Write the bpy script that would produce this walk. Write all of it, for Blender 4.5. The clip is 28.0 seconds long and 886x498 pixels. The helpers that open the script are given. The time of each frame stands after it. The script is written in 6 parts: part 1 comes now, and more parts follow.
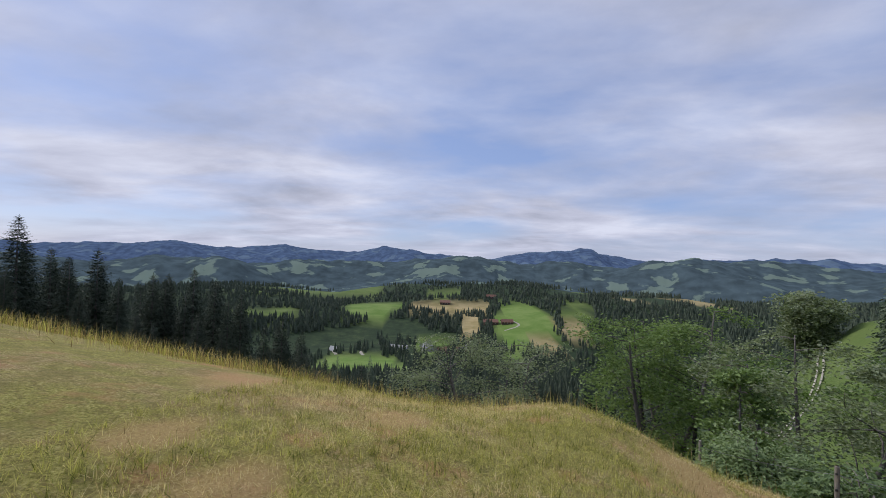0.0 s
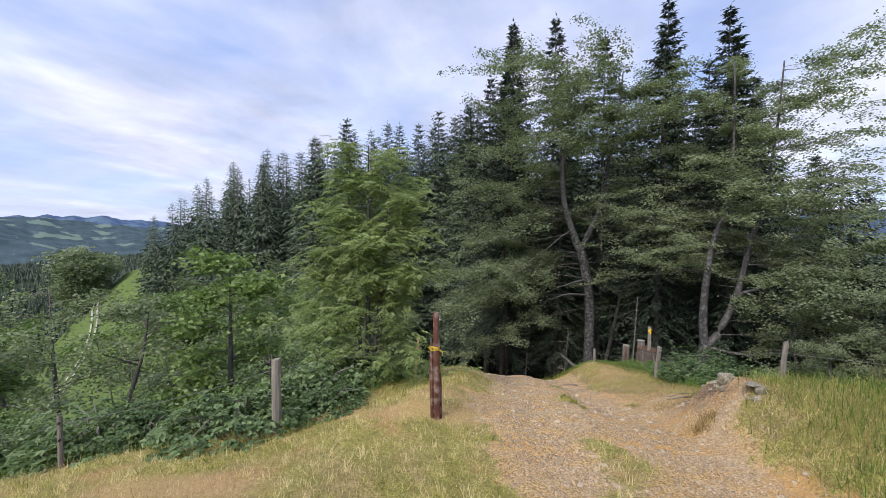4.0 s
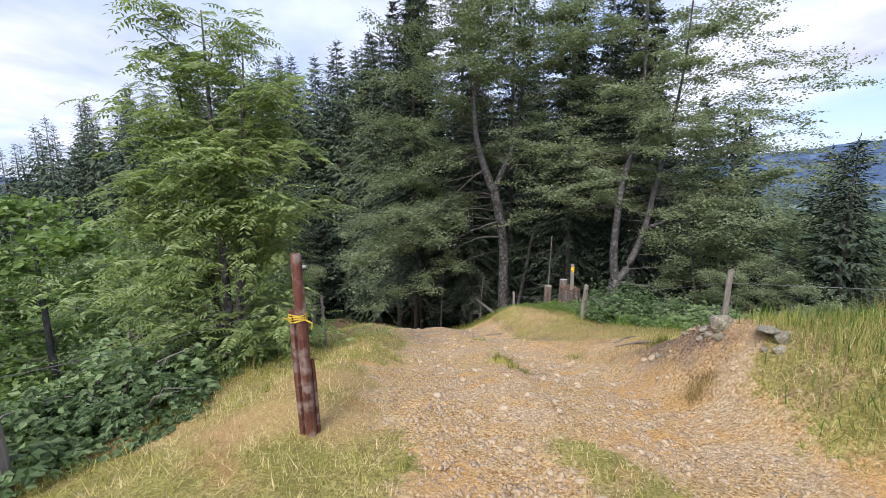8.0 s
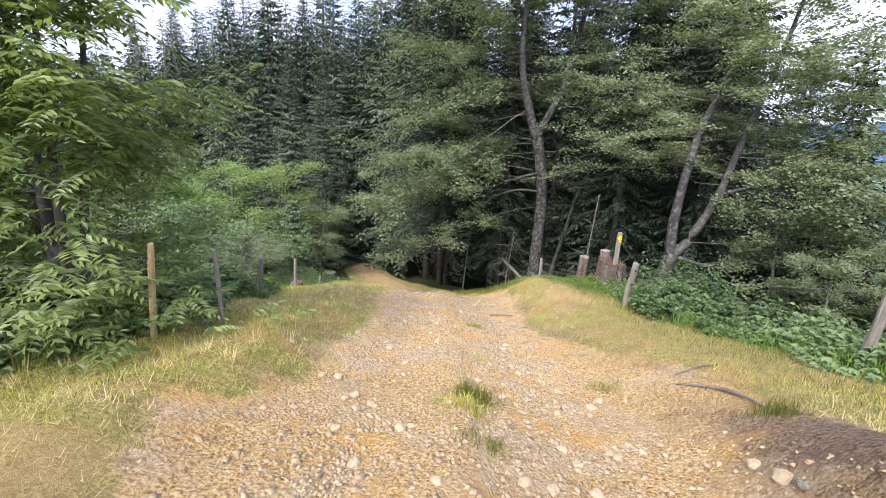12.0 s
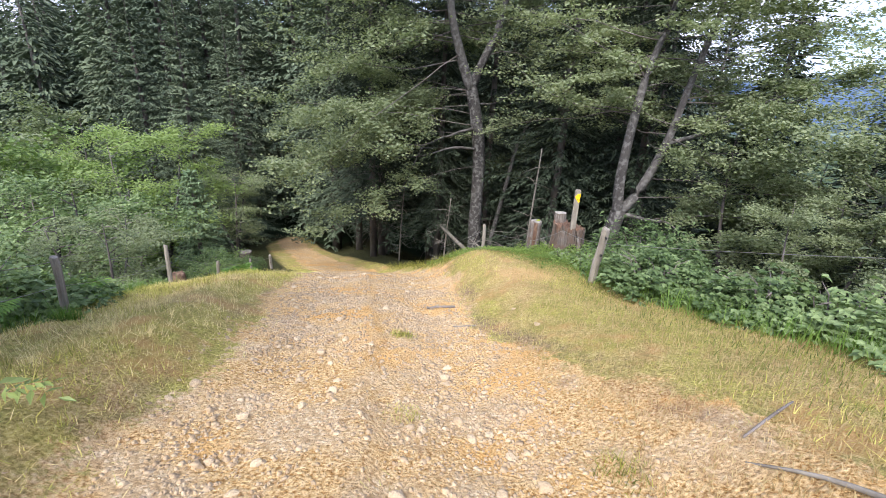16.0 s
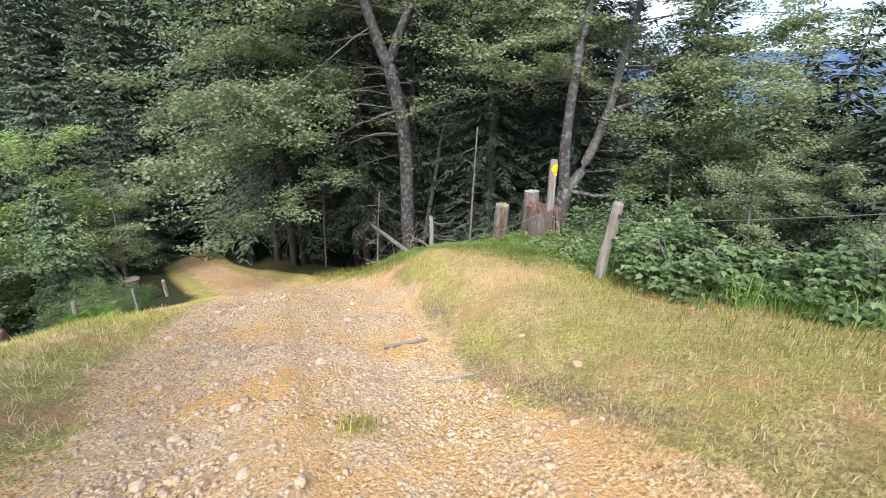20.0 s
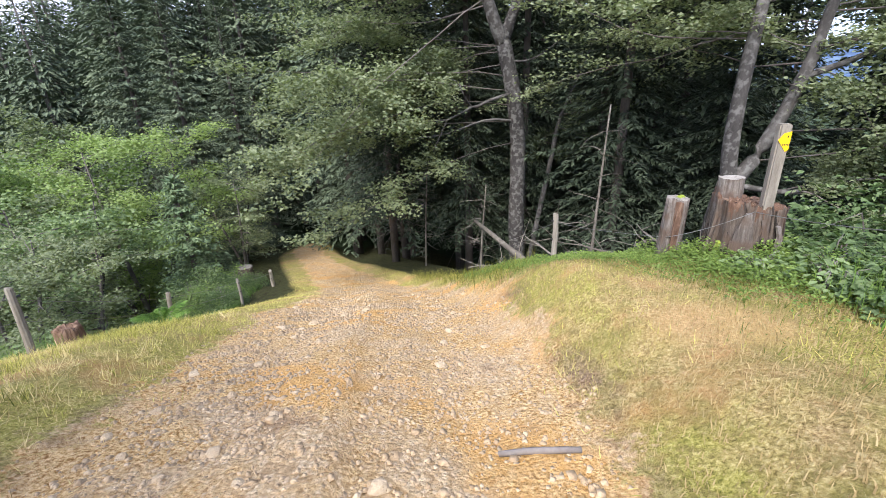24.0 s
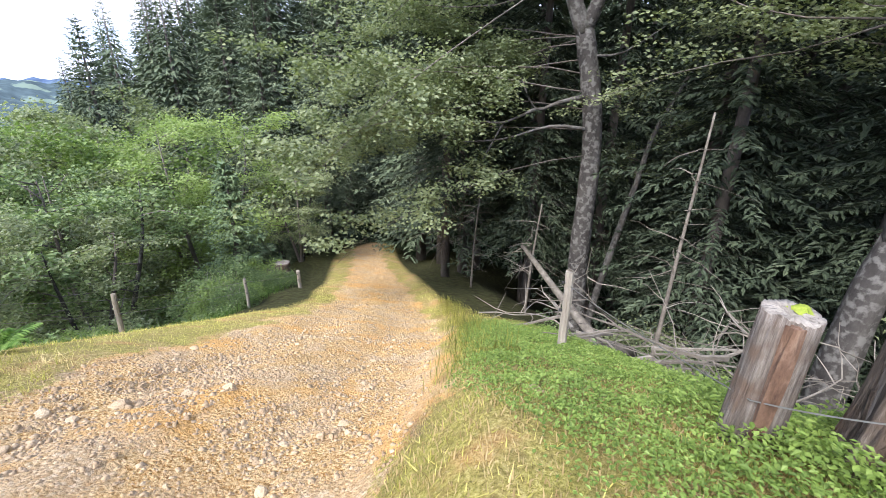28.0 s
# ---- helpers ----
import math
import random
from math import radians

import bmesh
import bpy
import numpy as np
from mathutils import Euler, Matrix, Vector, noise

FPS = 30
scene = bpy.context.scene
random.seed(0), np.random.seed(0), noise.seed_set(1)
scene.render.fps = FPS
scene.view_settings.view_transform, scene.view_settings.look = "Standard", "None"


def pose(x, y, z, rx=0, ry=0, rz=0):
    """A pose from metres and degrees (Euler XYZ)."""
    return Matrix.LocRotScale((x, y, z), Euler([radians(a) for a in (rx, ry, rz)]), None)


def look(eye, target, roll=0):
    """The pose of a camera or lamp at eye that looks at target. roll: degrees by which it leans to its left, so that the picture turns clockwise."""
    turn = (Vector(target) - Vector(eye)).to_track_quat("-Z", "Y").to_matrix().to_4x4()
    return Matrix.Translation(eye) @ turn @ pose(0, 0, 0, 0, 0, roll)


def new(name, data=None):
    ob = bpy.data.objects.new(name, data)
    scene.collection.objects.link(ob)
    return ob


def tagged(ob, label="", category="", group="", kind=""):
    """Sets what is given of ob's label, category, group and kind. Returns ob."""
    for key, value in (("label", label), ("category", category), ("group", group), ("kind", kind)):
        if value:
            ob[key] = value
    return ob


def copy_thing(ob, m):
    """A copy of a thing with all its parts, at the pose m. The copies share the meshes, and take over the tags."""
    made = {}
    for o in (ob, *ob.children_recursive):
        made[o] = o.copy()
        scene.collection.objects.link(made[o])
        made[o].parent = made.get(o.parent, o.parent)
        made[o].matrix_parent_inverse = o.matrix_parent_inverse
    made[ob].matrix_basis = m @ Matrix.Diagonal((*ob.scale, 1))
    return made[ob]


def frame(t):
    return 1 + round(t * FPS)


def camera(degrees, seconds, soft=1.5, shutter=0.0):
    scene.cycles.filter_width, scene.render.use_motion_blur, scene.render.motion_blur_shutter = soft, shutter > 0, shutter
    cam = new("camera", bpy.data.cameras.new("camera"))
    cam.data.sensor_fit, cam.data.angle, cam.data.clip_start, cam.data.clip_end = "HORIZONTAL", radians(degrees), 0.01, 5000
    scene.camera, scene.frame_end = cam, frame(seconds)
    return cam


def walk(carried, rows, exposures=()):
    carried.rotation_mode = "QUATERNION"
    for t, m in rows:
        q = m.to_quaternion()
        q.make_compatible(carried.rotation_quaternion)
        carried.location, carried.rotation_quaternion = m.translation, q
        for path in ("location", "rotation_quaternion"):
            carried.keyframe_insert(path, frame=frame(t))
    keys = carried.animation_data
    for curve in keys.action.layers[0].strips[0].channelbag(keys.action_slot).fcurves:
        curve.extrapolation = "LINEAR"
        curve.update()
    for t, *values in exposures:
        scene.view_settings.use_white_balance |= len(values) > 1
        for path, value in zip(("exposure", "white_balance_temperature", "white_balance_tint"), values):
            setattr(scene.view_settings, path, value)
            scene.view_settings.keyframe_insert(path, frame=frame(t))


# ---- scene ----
cam = camera(92.79, 28.0, 0.9)
# seconds, place of the eye, turn to the left, pitch, roll
PATH = [
    (0.0, 0.516, -3.249, 2.373, 93.50, 1.41, 1.62),
    (0.5, 0.469, -3.170, 2.355, 91.93, 1.34, 1.52),
    (1.0, 0.440, -3.085, 2.335, 85.54, 1.22, 0.88),
    (1.5, 0.355, -2.945, 2.288, 77.56, 0.88, 0.42),
    (2.0, 0.186, -2.796, 2.221, 66.49, 0.51, -0.10),
    (2.5, 0.077, -2.707, 2.209, 50.59, -0.04, -0.34),
    (3.0, 0.046, -2.608, 2.159, 36.01, -0.84, 0.12),
    (3.5, 0.079, -2.449, 2.121, 23.50, -1.60, 0.59),
    (4.0, 0.162, -2.236, 2.081, 12.08, -2.52, 0.66),
    (4.5, 0.109, -2.015, 2.009, 2.55, -2.66, 1.67),
    (6.5, 0.109, -0.911, 1.744, -1.67, -6.13, 1.51),
    (7.0, 0.072, -0.617, 1.715, -1.05, -7.12, -0.62),
    (7.5, -0.033, -0.325, 1.631, -0.35, -7.38, 0.25),
    (8.0, 0.000, 0.001, 1.549, -0.00, -9.20, -0.41),
    (8.5, 0.154, 0.360, 1.507, -2.64, -10.91, -1.34),
    (9.0, 0.309, 0.698, 1.421, -6.41, -11.35, 0.32),
    (9.5, 0.646, 1.048, 1.361, -6.50, -13.19, 0.02),
    (10.0, 0.765, 1.390, 1.320, -2.64, -14.78, 3.28),
    (10.5, 0.834, 1.775, 1.264, 1.17, -15.27, 4.18),
    (11.0, 0.899, 2.140, 1.228, 5.17, -15.33, 3.50),
    (11.5, 0.824, 2.430, 1.156, 5.82, -15.58, 3.78),
    (13.5, 0.835, 3.549, 0.912, 1.58, -17.93, -0.34),
    (14.0, 0.794, 3.793, 0.837, -4.08, -18.38, 0.23),
    (14.5, 0.843, 4.019, 0.757, -7.56, -18.76, 0.00),
    (15.0, 0.955, 4.293, 0.722, -7.50, -19.95, 0.51),
    (15.5, 0.924, 4.537, 0.686, -7.13, -20.08, 2.94),
    (16.0, 0.973, 4.835, 0.614, -3.32, -20.37, 2.90),
    (16.5, 0.897, 5.155, 0.501, -0.74, -20.35, 3.66),
    (17.0, 0.828, 5.495, 0.406, -0.01, -20.74, 3.57),
    (17.5, 0.801, 5.846, 0.300, 0.20, -21.43, 1.73),
    (18.0, 0.724, 6.068, 0.210, -4.41, -21.49, 2.63),
    (18.5, 0.780, 6.283, 0.153, -6.22, -21.40, 1.54),
    (19.0, 0.817, 6.513, 0.060, -10.11, -21.53, 2.46),
    (19.5, 0.796, 6.694, 0.035, -13.67, -20.93, 0.87),
    (20.0, 0.808, 6.867, -0.037, -13.91, -20.75, 0.42),
    (20.5, 0.878, 7.164, -0.111, -11.66, -20.63, -0.49),
    (21.0, 0.746, 7.382, -0.150, -7.54, -20.60, -1.06),
    (21.5, 0.741, 7.599, -0.233, -5.58, -19.29, 0.74),
    (22.0, 0.708, 7.856, -0.292, -1.80, -19.68, 0.82),
    (22.5, 0.657, 8.044, -0.332, 0.95, -19.58, 0.05),
    (24.5, 1.000, 9.027, -0.673, -0.39, -21.41, -3.48),
    (25.0, 1.184, 9.336, -0.713, -2.91, -21.76, -3.00),
    (25.5, 1.525, 9.629, -0.725, -3.32, -22.37, 0.24),
    (26.0, 1.729, 10.002, -0.758, -0.94, -22.46, 2.47),
    (26.5, 1.940, 10.329, -0.787, 2.00, -21.88, 2.15),
    (27.0, 2.113, 10.675, -0.833, 4.71, -19.18, 2.97),
    (27.5, 2.147, 10.993, -0.880, 8.51, -19.44, 2.87),
    (28.0, 2.281, 11.274, -0.950, 13.13, -20.01, 0.68),
]
walk(cam, [(t, pose(x, y, z, 90 + pitch, 0, turn) @ pose(0, 0, 0, 0, 0, roll)) for t, x, y, z, turn, pitch, roll in PATH],
     exposures=[(0.0, -0.2), (2.0, -0.1), (3.0, 0.2), (4.0, 0.4), (8.0, 0.68), (10.0, 1.05), (14.0, 1.3), (20.0, 1.4), (26.0, 1.48), (28.0, 1.65)])

# ---- light ----
SUN_TURN, SUN_UP = 160.0, 46.0   # degrees: to the left of +y, above the horizon
world = bpy.data.worlds.new("sky")
scene.world = world
world.use_nodes = True
wt = world.node_tree
wt.nodes.clear()


def node(tree, kind, **values):
    n = tree.nodes.new(kind)
    for key, value in values.items():
        if key[0] == "i" and key[1:].isdigit():
            n.inputs[int(key[1:])].default_value = value
        elif key in n.inputs:
            n.inputs[key].default_value = value
        else:
            setattr(n, key, value)
    return n


def ramp(tree, source, *stops):
    n = tree.nodes.new("ShaderNodeValToRGB")
    while len(n.color_ramp.elements) < len(stops):
        n.color_ramp.elements.new(0.5)
    for e, (at, col) in zip(n.color_ramp.elements, stops):
        e.position = at
        e.color = (*col, 1) if hasattr(col, "__len__") else (col, col, col, 1)
    tree.links.new(source, n.inputs[0])
    return n.outputs[0]


def mixed(tree, fac, a, b, mode="MIX"):
    n = tree.nodes.new("ShaderNodeMix")
    n.data_type, n.blend_type = "RGBA", mode
    for sock, value in ((0, fac), (6, a), (7, b)):
        if hasattr(value, "is_output"):
            tree.links.new(value, n.inputs[sock])
        elif sock == 0:
            n.inputs[0].default_value = value
        else:
            n.inputs[sock].default_value = (*value, 1)
    return n.outputs[2]


def sums(tree, op, a, b):
    n = tree.nodes.new("ShaderNodeMath")
    n.operation = op
    for k, value in enumerate((a, b)):
        if hasattr(value, "is_output"):
            tree.links.new(value, n.inputs[k])
        else:
            n.inputs[k].default_value = value
    return n.outputs[0]


sky = node(wt, "ShaderNodeTexSky", sky_type="NISHITA", sun_disc=False, sun_elevation=radians(SUN_UP),
           sun_rotation=radians(-SUN_TURN), altitude=1000, air_density=1.0, dust_density=1.5)
way = node(wt, "ShaderNodeTexCoord").outputs["Generated"]
split = node(wt, "ShaderNodeSeparateXYZ")
wt.links.new(way, split.inputs[0])
up = sums(wt, "ADD", sums(wt, "MAXIMUM", split.outputs[2], 0.0), 0.15)
flat = node(wt, "ShaderNodeCombineXYZ")
wt.links.new(sums(wt, "DIVIDE", split.outputs[0], up), flat.inputs[0])
wt.links.new(sums(wt, "DIVIDE", split.outputs[1], up), flat.inputs[1])
banks = node(wt, "ShaderNodeMapping", i1=(0.7, 2.1, 0), i2=(0, 0, radians(12)), i3=(0.85, 0.62, 1))
wt.links.new(flat.outputs[0], banks.inputs[0])
cover = node(wt, "ShaderNodeTexNoise", Scale=0.85, Detail=9.0, Roughness=0.52, Distortion=0.2)
wt.links.new(banks.outputs[0], cover.inputs["Vector"])
tone = node(wt, "ShaderNodeTexNoise", Scale=1.5, Detail=10.0, Roughness=0.56, Distortion=0.2)
wt.links.new(banks.outputs[0], tone.inputs["Vector"])
mask = ramp(wt, cover.outputs[0], (0.36, 0.0), (0.60, 1.0))
cloud = ramp(wt, tone.outputs[0], (0.33, (3.9, 4.15, 5.3)), (0.50, (5.4, 5.65, 7.1)), (0.66, (7.0, 7.3, 8.8)))
blue = mixed(wt, 1.0, sky.outputs[0], (1.0, 0.98, 1.12), "MULTIPLY")
veil = mixed(wt, 0.5, blue, (3.5, 4.7, 8.2))
whole = mixed(wt, mask, veil, cloud)
back = node(wt, "ShaderNodeBackground", Strength=0.115)
wt.links.new(whole, back.inputs[0])
wt.links.new(back.outputs[0], node(wt, "ShaderNodeOutputWorld").inputs[0])

sun = new("sun", bpy.data.lights.new("sun", "SUN"))
sun.data.energy, sun.data.angle, sun.data.color = 2.9, radians(32), (1.0, 0.96, 0.90)
sd = Vector((-math.sin(radians(SUN_TURN)) * math.cos(radians(SUN_UP)), math.cos(radians(SUN_TURN)) * math.cos(radians(SUN_UP)), math.sin(radians(SUN_UP))))
sun.matrix_world = look(sd * 50, (0, 0, 0))

# ---- materials ----
MATS = {}


def material(name, stops, scale=6.0, detail=5.0, rough=0.85, bump=0.3, fine=60.0, spread=0.25, metal=0.0, stretch=(1, 1, 1),
             translucent=0.0, coord="Object", big=0.0, bigcol=(0.1, 0.1, 0.1), sheen=0.3):
    """A surface whose colour runs over stops by two scales of noise and differs a little from piece to piece."""
    m = bpy.data.materials.new(name)
    m.use_nodes = True
    t = m.node_tree
    bsdf = t.nodes["Principled BSDF"]
    co = node(t, "ShaderNodeTexCoord").outputs[coord]
    mp = node(t, "ShaderNodeMapping", i3=stretch)
    t.links.new(co, mp.inputs[0])
    n1 = node(t, "ShaderNodeTexNoise", Scale=scale, Detail=detail, Roughness=0.6)
    n2 = node(t, "ShaderNodeTexNoise", Scale=fine, Detail=4.0, Roughness=0.6)
    for n in (n1, n2):
        t.links.new(mp.outputs[0], n.inputs["Vector"])
    geo, info = node(t, "ShaderNodeNewGeometry"), node(t, "ShaderNodeObjectInfo")
    rnd = sums(t, "ADD", geo.outputs["Random Per Island"], info.outputs["Random"])
    v = sums(t, "ADD", sums(t, "MULTIPLY", n1.outputs[0], 0.7), sums(t, "MULTIPLY", n2.outputs[0], 0.3))
    v = sums(t, "ADD", v, sums(t, "MULTIPLY", sums(t, "SUBTRACT", rnd, 1.0), spread))
    k = len(stops) - 1
    col = ramp(t, v, *[(0.28 + 0.44 * i / max(k, 1), c) for i, c in enumerate(stops)])
    if big:
        n3 = node(t, "ShaderNodeTexNoise", Scale=big, Detail=3.0)
        t.links.new(co, n3.inputs["Vector"])
        col = mixed(t, ramp(t, n3.outputs[0], (0.48, 0.0), (0.62, 0.8)), col, bigcol)
    t.links.new(col, bsdf.inputs["Base Color"])
    bsdf.inputs["Roughness"].default_value, bsdf.inputs["Metallic"].default_value = rough, metal
    bsdf.inputs["Specular IOR Level"].default_value = sheen
    if bump:
        b = node(t, "ShaderNodeBump", Strength=bump, Distance=0.02)
        t.links.new(v, b.inputs["Height"])
        t.links.new(b.outputs[0], bsdf.inputs["Normal"])
    if translucent:
        tr = node(t, "ShaderNodeBsdfTranslucent")
        t.links.new(mixed(t, 1.0, col, (1.05, 1.15, 0.65), "MULTIPLY"), tr.inputs[0])
        mx = node(t, "ShaderNodeMixShader", i0=translucent)
        out = t.nodes["Material Output"]
        t.links.new(bsdf.outputs[0], mx.inputs[1])
        t.links.new(tr.outputs[0], mx.inputs[2])
        t.links.new(mx.outputs[0], out.inputs[0])
    MATS[name] = m
    return m


M_SPRUCE = material("spruce_needles", [(0.056, 0.076, 0.051), (0.116, 0.148, 0.096), (0.200, 0.240, 0.156)], scale=1.5, fine=14, rough=0.8, bump=0, spread=0.13, sheen=0.15)
M_SPRUCE_LIGHT = material("fir_needles", [(0.060, 0.085, 0.058), (0.115, 0.150, 0.100), (0.195, 0.238, 0.158)], scale=1.5, fine=14, rough=0.8, bump=0, spread=0.13, sheen=0.15)
M_YOUNG = material("young_needles", [(0.050, 0.088, 0.044), (0.098, 0.150, 0.076), (0.175, 0.240, 0.125)], scale=1.5, fine=14, rough=0.6, bump=0, spread=0.2)
# the spruce needles once more, with shade put into a darker colour
M_SPRUCE_SHADED = material("shaded_spruce_needles", [(0.026, 0.038, 0.024), (0.054, 0.074, 0.046), (0.102, 0.128, 0.080)], scale=1.5, fine=14, rough=0.7, bump=0, spread=0.2)
M_BEECH = material("beech_leaves", [(0.090, 0.116, 0.062), (0.180, 0.216, 0.120), (0.320, 0.360, 0.222)], scale=1.2, fine=9, rough=0.5, bump=0, spread=0.2, translucent=0.42, sheen=0.3)
M_ROWAN = material("rowan_leaves", [(0.115, 0.175, 0.055), (0.200, 0.280, 0.092), (0.300, 0.385, 0.150)], scale=1.2, fine=9, rough=0.5, bump=0, spread=0.35, translucent=0.42)
M_ROWANTREE = material("rowan_tree_leaves", [(0.165, 0.215, 0.070), (0.280, 0.345, 0.124), (0.410, 0.470, 0.205)], scale=1.2, fine=9, rough=0.42, bump=0, spread=0.35, translucent=0.45, sheen=0.5)
M_BRAMBLE = material("bramble_leaves", [(0.072, 0.115, 0.044), (0.142, 0.205, 0.084), (0.245, 0.320, 0.150)], scale=2, fine=12, rough=0.5, bump=0, spread=0.4, translucent=0.35)
M_BRIGHT = material("bilberry_leaves", [(0.095, 0.150, 0.030), (0.165, 0.240, 0.052), (0.255, 0.335, 0.095)], scale=3, fine=20, rough=0.5, bump=0, spread=0.4, translucent=0.3)
M_BARK = material("beech_bark", [(0.026, 0.023, 0.023), (0.058, 0.053, 0.051), (0.120, 0.112, 0.107)], scale=2.2, fine=24, rough=0.85, bump=0.5, stretch=(1, 1, 0.45), big=7.0, bigcol=(0.15, 0.145, 0.14))
M_DARKBARK = material("spruce_bark", [(0.060, 0.050, 0.047), (0.130, 0.112, 0.105), (0.220, 0.195, 0.180)], scale=3, fine=30, rough=0.9, bump=0.6, stretch=(1, 1, 0.3))
M_TWIG = material("dry_twigs", [(0.066, 0.056, 0.048), (0.140, 0.124, 0.108), (0.240, 0.218, 0.192)], scale=6, fine=40, bump=0.2)
M_POST = material("weathered_post", [(0.085, 0.072, 0.060), (0.190, 0.168, 0.142), (0.320, 0.292, 0.255)], scale=5, fine=50, rough=0.9, bump=0.5, stretch=(4, 4, 0.5), spread=0.2)
M_FRESH = material("pale_stake", [(0.250, 0.165, 0.080), (0.400, 0.280, 0.140), (0.520, 0.390, 0.220)], scale=5, fine=50, bump=0.4, stretch=(4, 4, 0.5))
M_RUST = material("rusty_iron", [(0.040, 0.018, 0.014), (0.105, 0.038, 0.026), (0.180, 0.080, 0.052)], scale=7, fine=55, rough=0.75, bump=0.5, stretch=(2, 2, 0.6), big=9.0, bigcol=(0.26, 0.20, 0.17))
M_STUMP = material("grey_stump_wood", [(0.026, 0.020, 0.017), (0.118, 0.098, 0.088), (0.280, 0.252, 0.232)], scale=9, fine=70, rough=0.9, bump=1.0, stretch=(5, 5, 0.35), big=6.0, bigcol=(0.110, 0.074, 0.056))
M_OLDSTUMP = material("old_stump_wood", [(0.036, 0.026, 0.021), (0.128, 0.102, 0.086), (0.270, 0.238, 0.214)], scale=9, fine=70, rough=0.95, bump=1.0, stretch=(5, 5, 0.35), big=6.0, bigcol=(0.105, 0.070, 0.052))
M_ROT = material("rotten_wood", [(0.050, 0.026, 0.018), (0.135, 0.080, 0.056), (0.260, 0.180, 0.135)], scale=9, fine=50, rough=0.95, bump=1.0, stretch=(2, 2, 0.7))
M_STONE = material("limestone", [(0.300, 0.210, 0.125), (0.430, 0.320, 0.205), (0.560, 0.445, 0.310)], scale=9, fine=70, rough=0.95, bump=0.6, spread=0.18)
M_ROCK = material("grey_rock", [(0.150, 0.125, 0.092), (0.300, 0.260, 0.200), (0.480, 0.430, 0.350)], scale=7, fine=45, rough=0.92, bump=0.8, big=4, bigcol=(0.14, 0.15, 0.08))
M_DRY = material("dry_grass", [(0.230, 0.155, 0.070), (0.560, 0.420, 0.215), (0.820, 0.680, 0.420)], scale=3.2, fine=14, rough=0.8, bump=0, spread=0.42, translucent=0.4)
M_GREEN = material("green_grass", [(0.120, 0.130, 0.030), (0.390, 0.365, 0.092), (0.660, 0.580, 0.215)], scale=3.2, fine=14, rough=0.7, bump=0, spread=0.42, translucent=0.4)
M_STRAW = material("short_straw", [(0.170, 0.112, 0.055), (0.350, 0.250, 0.128), (0.500, 0.385, 0.220)], scale=3.2, fine=14, rough=0.85, bump=0, spread=0.3, translucent=0.3)
M_BANK = material("bank_grass_blades", [(0.085, 0.110, 0.026), (0.215, 0.235, 0.058), (0.390, 0.370, 0.120)], scale=2.2, fine=9, rough=0.7, bump=0, spread=0.4, translucent=0.3)
M_LUSH = material("lush_grass", [(0.050, 0.110, 0.018), (0.105, 0.200, 0.034), (0.190, 0.300, 0.070)], scale=0.7, fine=5, rough=0.6, bump=0, spread=0.35, translucent=0.3)
M_WIRE = material("fence_wire", [(0.20, 0.20, 0.20), (0.32, 0.32, 0.32)], rough=0.5, metal=0.8, bump=0)
M_YELLOW = material("yellow_paint", [(0.72, 0.42, 0.010), (0.85, 0.52, 0.015)], rough=0.5, bump=0.05, spread=0.05)
M_BLACK = material("black_paint", [(0.020, 0.020, 0.020), (0.035, 0.035, 0.035)], rough=0.6, bump=0)
M_ROPE = material("yellow_rope", [(0.480, 0.330, 0.040), (0.660, 0.470, 0.080)], rough=0.8, bump=0.3, fine=120)
M_WALL = material("farm_wall", [(0.080, 0.052, 0.038), (0.150, 0.105, 0.080)], scale=0.4, fine=3, bump=0)
M_ROOF = material("farm_roof", [(0.150, 0.148, 0.155), (0.240, 0.238, 0.245)], scale=0.3, fine=3, bump=0, rough=0.6)
M_ROOFRED = material("farm_roof_tiles", [(0.130, 0.065, 0.048), (0.210, 0.115, 0.085)], scale=0.3, fine=3, bump=0)
M_WHITE = material("white_sheet", [(0.34, 0.34, 0.34), (0.46, 0.46, 0.46)], scale=0.3, fine=3, bump=0)
M_PATH = material("pale_road", [(0.300, 0.275, 0.225), (0.420, 0.390, 0.330)], scale=0.5, fine=4, bump=0)

# ---- the lie of the land ----
TRACK_Y = [-14, -3.2, 0, 3.5, 4.6, 5.8, 7.6, 10, 11.7, 13.3, 17, 20, 22, 26, 31, 38, 46, 70]
TRACK_Z = [2.4, .87, .05, -.45, -.77, -1.15, -1.62, -2.28, -2.72, -3.28, -4.78, -6.15, -7.0, -8.4, -9.9, -11.8, -13.6, -15]
MID_Y = [-14, -6, -3, -1, 1, 3, 5, 9, 12, 15, 18, 22, 23.5, 26, 31, 35, 38, 46, 54]
MID_X = [14, 6.5, 4.2, 2.6, 1.5, 1.0, .9, .5, .05, -.35, -.95, -2.2, -3.0, -4.0, -6.4, -8.2, -9.6, -12.8, -20]
EDGE_Y = [-12, -4, 0, 4, 7.3, 10.9, 12.6, 13.3, 15.3, 20, 26, 40]     # where the ground falls away to the right of the track
EDGE_X = [18, 13, 9, 6.5, 5.2, 4.2, 4.5, 4.0, 3.0, 2.2, .8, -5]
FENCE_Y = [2.65, 5.95, 9.26, 13.0, 16.5, 20.8, 24.1, 34]               # and to the left of it
FENCE_X = [-3.1, -2.15, -3.03, -4.2, -4.95, -5.8, -6.6, -12]
LIFT = [-.10, .28, .10, -.16, -.30, -.30, -.2, -.3]
RISE_Y = [-12, -4, 0, 1.5, 3.9, 4.8, 6.5, 9, 11, 13, 15, 18, 25]
RISE = [.15, .2, .25, .42, .80, .55, .30, .28, .40, .75, .65, .4, .3]


